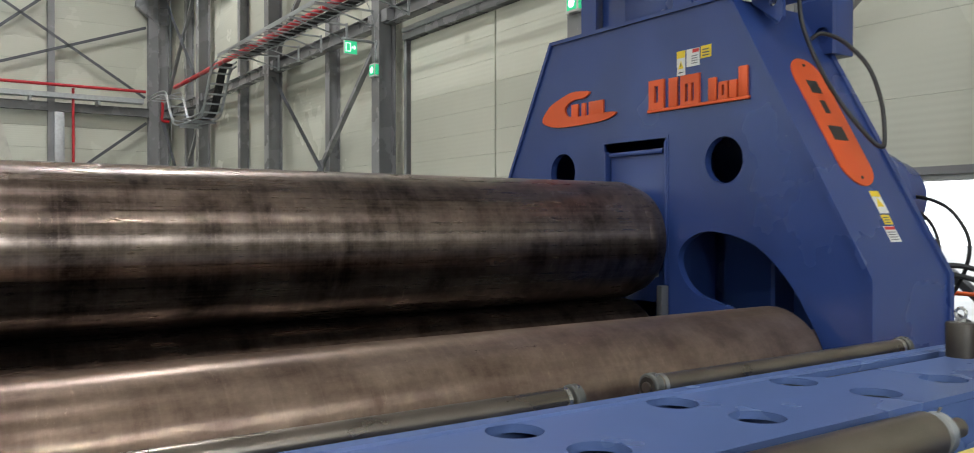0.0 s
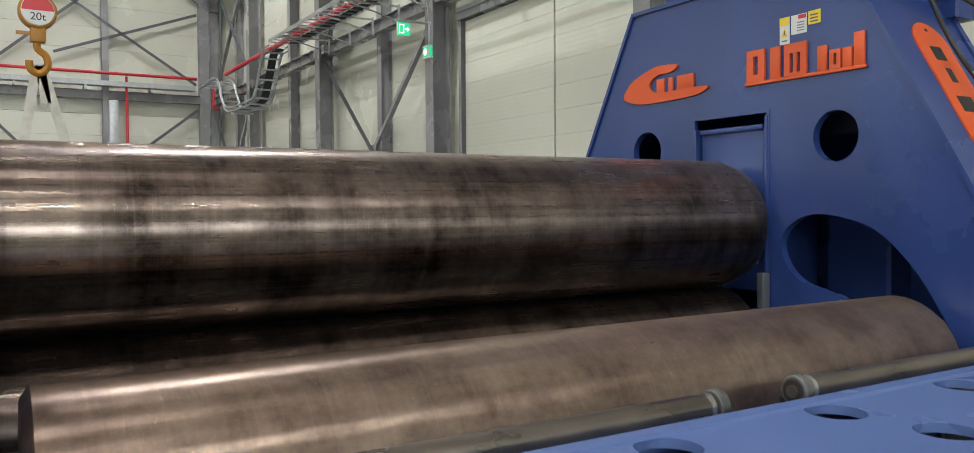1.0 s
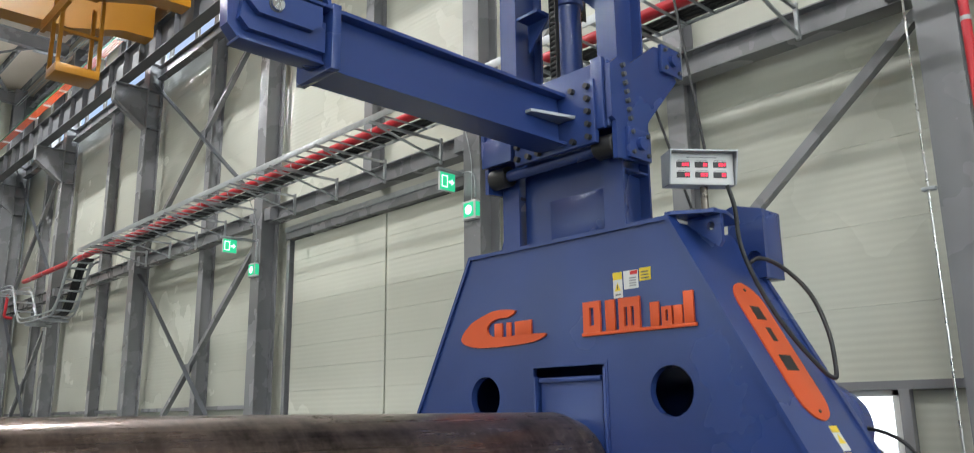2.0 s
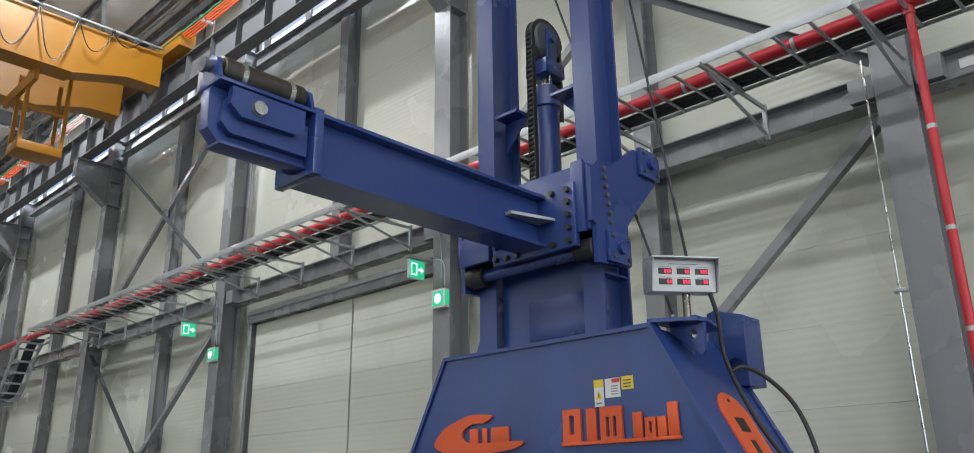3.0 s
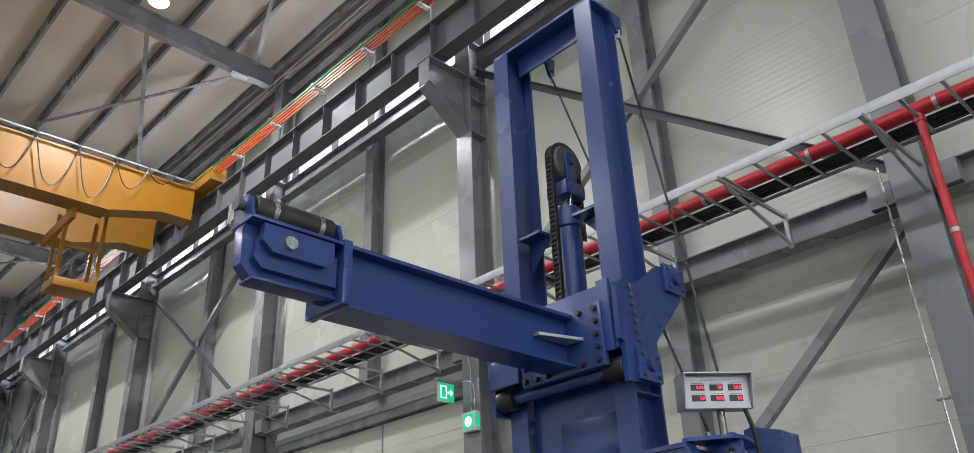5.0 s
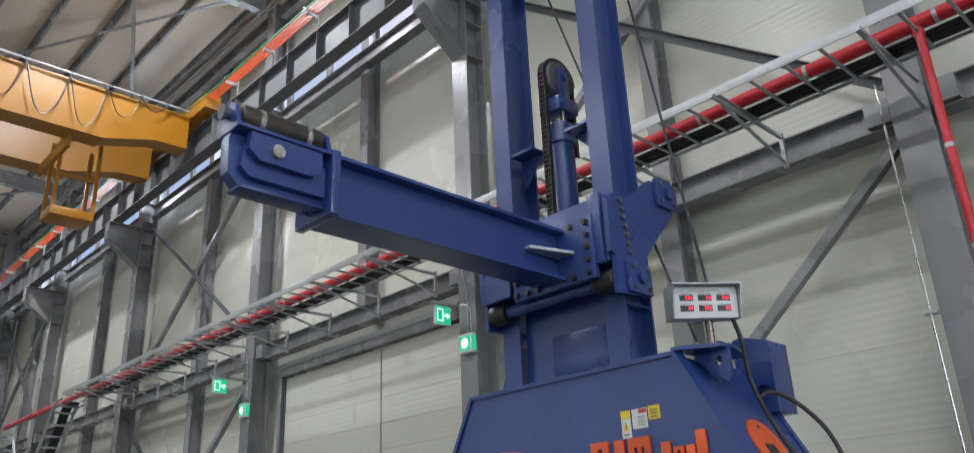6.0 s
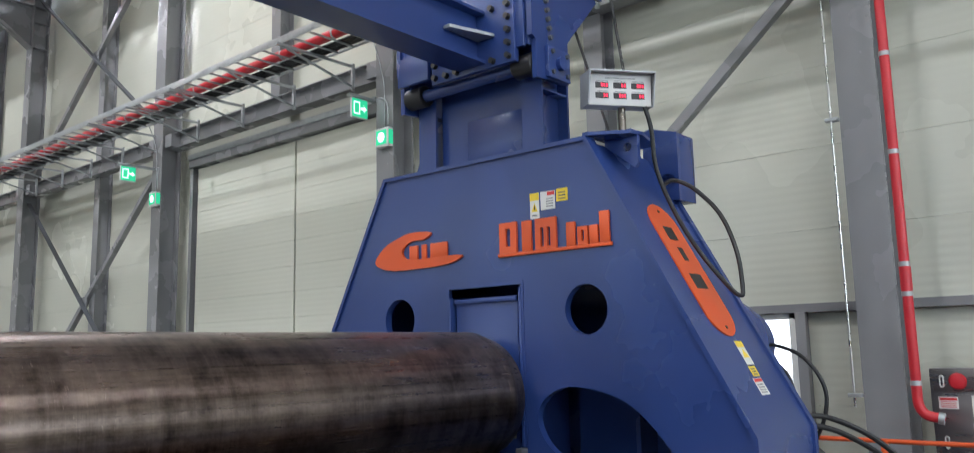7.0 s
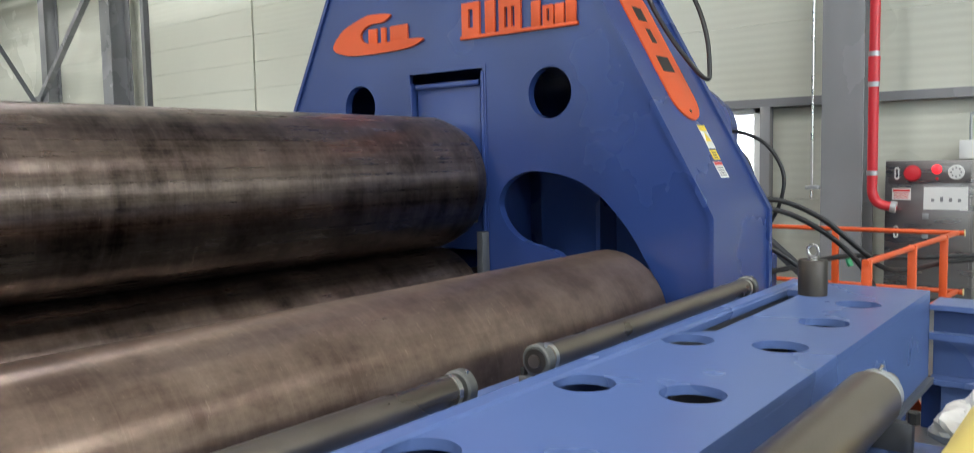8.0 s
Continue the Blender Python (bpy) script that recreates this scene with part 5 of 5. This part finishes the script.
eye = part("eye_bolt", rod(B(), (6.50, 4.16, 1.026), (6.50, 4.16, 1.045), 0.025, 16), STEEL, pin)
part("ring", sweep(B(), [(6.50, 4.16 + 0.03 * math.cos(a), 1.075 + 0.033 * math.sin(a)) for a in [2 * math.pi * k / 12 for k in range(13)]], 0.009, 8, 2), STEEL, eye)

# ---- outer conveyor ----
conv = thing("roller_conveyor", (5, 3, 0), "blue conveyor frame with steel rollers", "conveyor")
rl = part("roller", lathe(B(), (1.6, 3.42, 0.785), (1, 0, 0), [(0, 0.088), (0.01, 0.097), (3.11, 0.097), (3.12, 0.085), (3.125, 0.04), (3.36, 0.04)], 40), TUBE, conv, "dull steel roller tube")
br = part("pillow_bearing", lathe(B(), (4.76, 3.42, 0.785), (1, 0, 0), [(0, 0.075), (0.004, 0.085), (0.046, 0.085), (0.05, 0.075)], 28), GALV, rl)
part("foot", box(B(), 4.765, 4.81, 3.30, 3.54, 0.60, 0.702, 0.006), DARKGREY, br)
part("bolt", rod(B(), (4.79, 3.30, 0.70), (4.79, 3.30, 0.74), 0.02, 6), INK, br)
part("grease_nipple", rod(B(), (4.785, 3.41, 0.87), (4.785, 3.40, 0.89), 0.006, 8), STEEL, br)
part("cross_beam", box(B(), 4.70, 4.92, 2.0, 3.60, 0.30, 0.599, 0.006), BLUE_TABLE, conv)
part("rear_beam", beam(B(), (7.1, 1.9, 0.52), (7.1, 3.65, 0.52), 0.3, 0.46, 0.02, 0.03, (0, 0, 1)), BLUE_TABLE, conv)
part("skirt", box(B(), 7.06, 7.12, 1.9, 3.70, 0.0, 0.30), BLUE, conv)
part("mid_rail", box(B(), 6.95, 7.0, 1.9, 3.65, 0.55, 0.59), BLUE_TABLE, conv)
for x, y in ((4.92, 2.1), (7.1, 2.1), (4.92, 3.5), (7.1, 3.5)):
    part("leg", box(B(), x - 0.09, x + 0.09, y - 0.09, y + 0.09, 0, 0.31), BLUE_TABLE, conv)
part("block", box(B(), 5.6, 5.9, 2.5, 3.2, 0.5, 0.66, 0.006), BLUE_TABLE, conv)
part("rear_support", box(B(), 5.6, 5.9, 2.6, 2.9, 0, 0.5), BLUE_TABLE, conv)
part("end_block", box(B(), 1.5, 1.75, 3.3, 3.54, 0, 0.64), BLUE_TABLE, conv)
PAD = material("yellow_urethane", (0.62, 0.50, 0.14), 0.5, 0, 0.1, 2.0, 40, 0.001)
yr = thing("yellow_roller", (4, 3.0, 0.6), "pale yellow coated roller lying on the conveyor", "roller")
part("coating", lathe(B(), (2.6, 2.99, 0.77), (1, 0, 0), [(0, 0.12), (0.01, 0.135), (1.98, 0.135), (2.0, 0.12), (2.002, 0.05), (2.28, 0.05)], 36), PAD, yr)
part("saddle", box(B(), 4.78, 4.86, 2.9, 3.08, 0.5995, 0.72), DARKGREY, yr)
FILM = material("clear_film", (0.55, 0.55, 0.53), 0.25, 0, 0.1, 4, 30, 0.004)
bm = B()
bmesh.ops.create_icosphere(bm, subdivisions=4, radius=0.12)
for v in bm.verts:
    d = noise.noise(v.co * 14) * 0.05 + noise.noise(v.co * 30) * 0.025
    v.co = Vector((v.co.x * 1.3, v.co.y * 0.9, v.co.z * 0.95)) * (1 + d * 9)
bmesh.ops.translate(bm, verts=bm.verts, vec=(4.73, 3.10, 0.73))
solo("plastic_wrap", bm, FILM, "crumpled clear plastic wrapping on the conveyor", "plastic wrap", base=(4.73, 3.10, 0.65))

# ---- guard rail ----
rail = thing("guard_rail", (9, 4.3, 0), "orange tubular guard rail behind the machine", "guard rail")
CAP = material("cut_tube_end", (0.8, 0.62, 0.3), 0.35, 0.3)
for z in (0.9, 0.38):
    part("rail", rod(B(), (7.47, 4.12, z), (9.97, 3.98, z), 0.022, 14), ORANGE, rail)
    part("rail", rod(B(), (9.94, 3.93, z), (9.94, 6.6, z), 0.022, 14), ORANGE, rail)
    part("tube_end", rod(B(), (9.94, 3.922, z), (9.94, 3.929, z), 0.03, 14), CAP, rail, "bare cut tube end")
for x, y in ((7.5, 4.12), (8.55, 4.06), (9.5, 4.01), (9.94, 5.0), (9.94, 6.3)):
    part("post", box(B(), x - 0.022, x + 0.022, y - 0.03, y + 0.03, 0, 0.92, 0.005), ORANGE, rail)
part("foot_gusset", plate(B(), [[(3.95, 0.0), (3.74, 0.0), (3.85, 0.21)]], "x", 7.38, 7.40), ORANGE, rail)
part("foot_tie", box(B(), 7.36, 7.42, 3.84, 4.2, 0.0, 0.03), ORANGE, rail)
part("clip", rod(B(), (7.5, 4.22, 0.87), (7.5, 4.24, 0.92), 0.02, 8), GREEN, rail)

# ---- hydraulic hoses ----
hoses = thing("hydraulic_hoses", (8.2, 4.8, 1.0), "black hydraulic hoses arching from the machine", "hose")
for k, pts in enumerate((
        [(7.8, 5.0, 1.28), (8.05, 4.86, 1.26), (8.3, 4.65, 1.12), (8.5, 4.45, 0.9), (8.7, 4.3, 0.72), (9.1, 4.2, 0.66), (9.8, 3.9, 0.68), (10.4, 3.2, 0.66)],
        [(7.8, 5.02, 1.24), (8.1, 4.82, 1.16), (8.35, 4.6, 0.98), (8.5, 4.42, 0.76), (8.6, 4.3, 0.5), (8.7, 4.2, 0.2), (8.8, 4.1, 0.04)],
        [(7.75, 5.05, 1.0), (7.9, 4.9, 0.92), (8.05, 4.75, 0.78), (8.2, 4.6, 0.6), (8.3, 4.5, 0.4)],
        [(7.75, 5.1, 0.7), (8.2, 4.9, 0.72), (8.8, 4.6, 0.78), (9.4, 4.3, 0.72), (10.2, 3.7, 0.70)],
        [(8.1, 5.5, 1.76), (8.12, 5.34, 1.72), (8.1, 5.16, 1.58), (8.1, 5.1, 1.35), (8.06, 5.12, 1.05), (8.0, 5.15, 0.9)],
        [(8.1, 5.5, 1.80), (8.1, 5.25, 1.80), (8.05, 5.0, 1.70), (8.05, 4.86, 1.48), (8.05, 4.88, 1.25), (8.05, 5.0, 1.02), (8.0, 5.1, 0.9)])):
    part("hose", sweep(B(), pts, 0.021 if k < 4 else 0.015, 10, 6), BLACK, hoses)
rack = thing("hose_manifold", (8.3, 4.9, 0), "blue hydraulic manifold behind the machine", "manifold")
part("body", box(B(), 7.74, 8.2, 4.95, 5.3, 0, 0.85, 0.01), BLUE, rack)
part("valve", box(B(), 7.8, 8.1, 5.0, 5.25, 0.851, 1.05, 0.01), DARKGREY, rack)
for y in (4.98, 5.06, 5.14):
    part("fitting", rod(B(), (7.73, y, 1.25), (7.82, y, 1.25), 0.03, 6), STEEL, rack)

# ---- fire hydrant cabinet ----
SS = material("brushed_stainless", (0.22, 0.21, 0.207), 0.30, 0.75, 0.12, 1.2, 90, 0.0006, (1, 1, 6))
hy = thing("hydrant_cabinet", (11.3, 4.45, 0), "brushed stainless fire hydrant cabinet with red bell", "cabinet")
HX0, HYa, HYb = 11.2, 4.04, 4.86
part("body", box(B(), HX0, 11.5, HYa, HYb, 0.1, 1.52, 0.008), SS, hy)
part("plinth", box(B(), HX0 + 0.03, 11.48, HYa + 0.03, HYb - 0.03, 0, 0.1), DARKGREY, hy)
d1 = part("alarm_panel", box(B(), HX0 - 0.012, HX0 - 0.001, HYa + 0.03, HYb - 0.03, 1.29, 1.50, 0.003), SS, hy)
d2 = part("door", box(B(), HX0 - 0.012, HX0 - 0.001, HYa + 0.03, HYb - 0.03, 0.13, 1.265, 0.003), SS, hy)
part("bell", lathe(B(), (HX0 - 0.05, 4.60, 1.39), (1, 0, 0), [(0, 0.03), (0.01, 0.07), (0.037, 0.085)], 28), RED, d1, "red alarm bell")
part("lamp", lathe(B(), (HX0 - 0.06, 4.375, 1.43), (1, 0, 0), [(0, 0.02), (0.02, 0.045), (0.047, 0.05)], 20), glow("red_lamp", (0.75, 0.02, 0.03), 1.0), d1, "lit red lamp")
part("speaker", lathe(B(), (HX0 - 0.02, 4.20, 1.40), (1, 0, 0), [(0, 0.07), (0.007, 0.075)], 24), WHITE, d1, "white perforated disc")
for k in range(8):
    a = 2 * math.pi * k / 8
    part("mark", rod(B(), (HX0 - 0.022, 4.20 + 0.045 * math.cos(a), 1.40 + 0.045 * math.sin(a)), (HX0 - 0.0205, 4.20 + 0.045 * math.cos(a), 1.40 + 0.045 * math.sin(a)), 0.009, 8), GREY, d1)
part("button", rod(B(), (HX0 - 0.02, 4.37, 1.335), (HX0 - 0.012, 4.37, 1.335), 0.014, 12), RED, d1)
for z, dd in ((1.39, d1), (0.78, d2)):
    bm = B()
    plate(bm, [[(4.745 + u, z + v) for u, v in pill(0.045, 0.13)], [(4.745 + u, z + v) for u, v in pill(0.022, 0.095)]], "x", HX0 - 0.022, HX0 - 0.0125)
    part("handle", bm, WHITE, dd, "white slot handle")
lab = part("label", box(B(), HX0 - 0.016, HX0 - 0.0125, 4.61, 4.79, 1.115, 1.235), WHITE, d2, "white label with red print")
part("mark", box(B(), HX0 - 0.018, HX0 - 0.0165, 4.62, 4.78, 1.20, 1.225), RED_INK, lab)
for k in range(4):
    part("mark", box(B(), HX0 - 0.018, HX0 - 0.0165, 4.63, 4.77, 1.13 + 0.018 * k, 1.137 + 0.018 * k), RED_INK, lab)
pap = part("notice", box(B(), HX0 - 0.016, HX0 - 0.0125, 4.09, 4.49, 1.02, 1.25), WHITE, d2, "white paper notice with small diagrams")
for k in range(4):
    part("mark", box(B(), HX0 - 0.018, HX0 - 0.0165, 4.15 + 0.08 * k, 4.18 + 0.08 * k, 1.10, 1.10 + 0.03 + 0.01 * (k % 3)), GREY, pap)
for z in (0.95, 0.75):
    part("hinge", box(B(), HX0 - 0.02, HX0 - 0.0125, 4.44, 4.50, z - 0.03, z + 0.03, 0.004), GALV, d2)
jb = thing("junction_box", (11.6, 4.16, 1.6), "small white junction box with conduit on the wall", "junction box")
part("box", box(B(), 11.44, 11.699, 4.06, 4.22, 1.53, 1.72, 0.006), WHITE, jb)
part("conduit", sweep(B(), [(11.6, 4.14, 1.72), (11.6, 4.14, 2.0), (11.6, 4.10, 2.1), (11.6, 4.08, 3.5), (11.6, 4.08, 6.4)], 0.015, 8), GALV, jb)
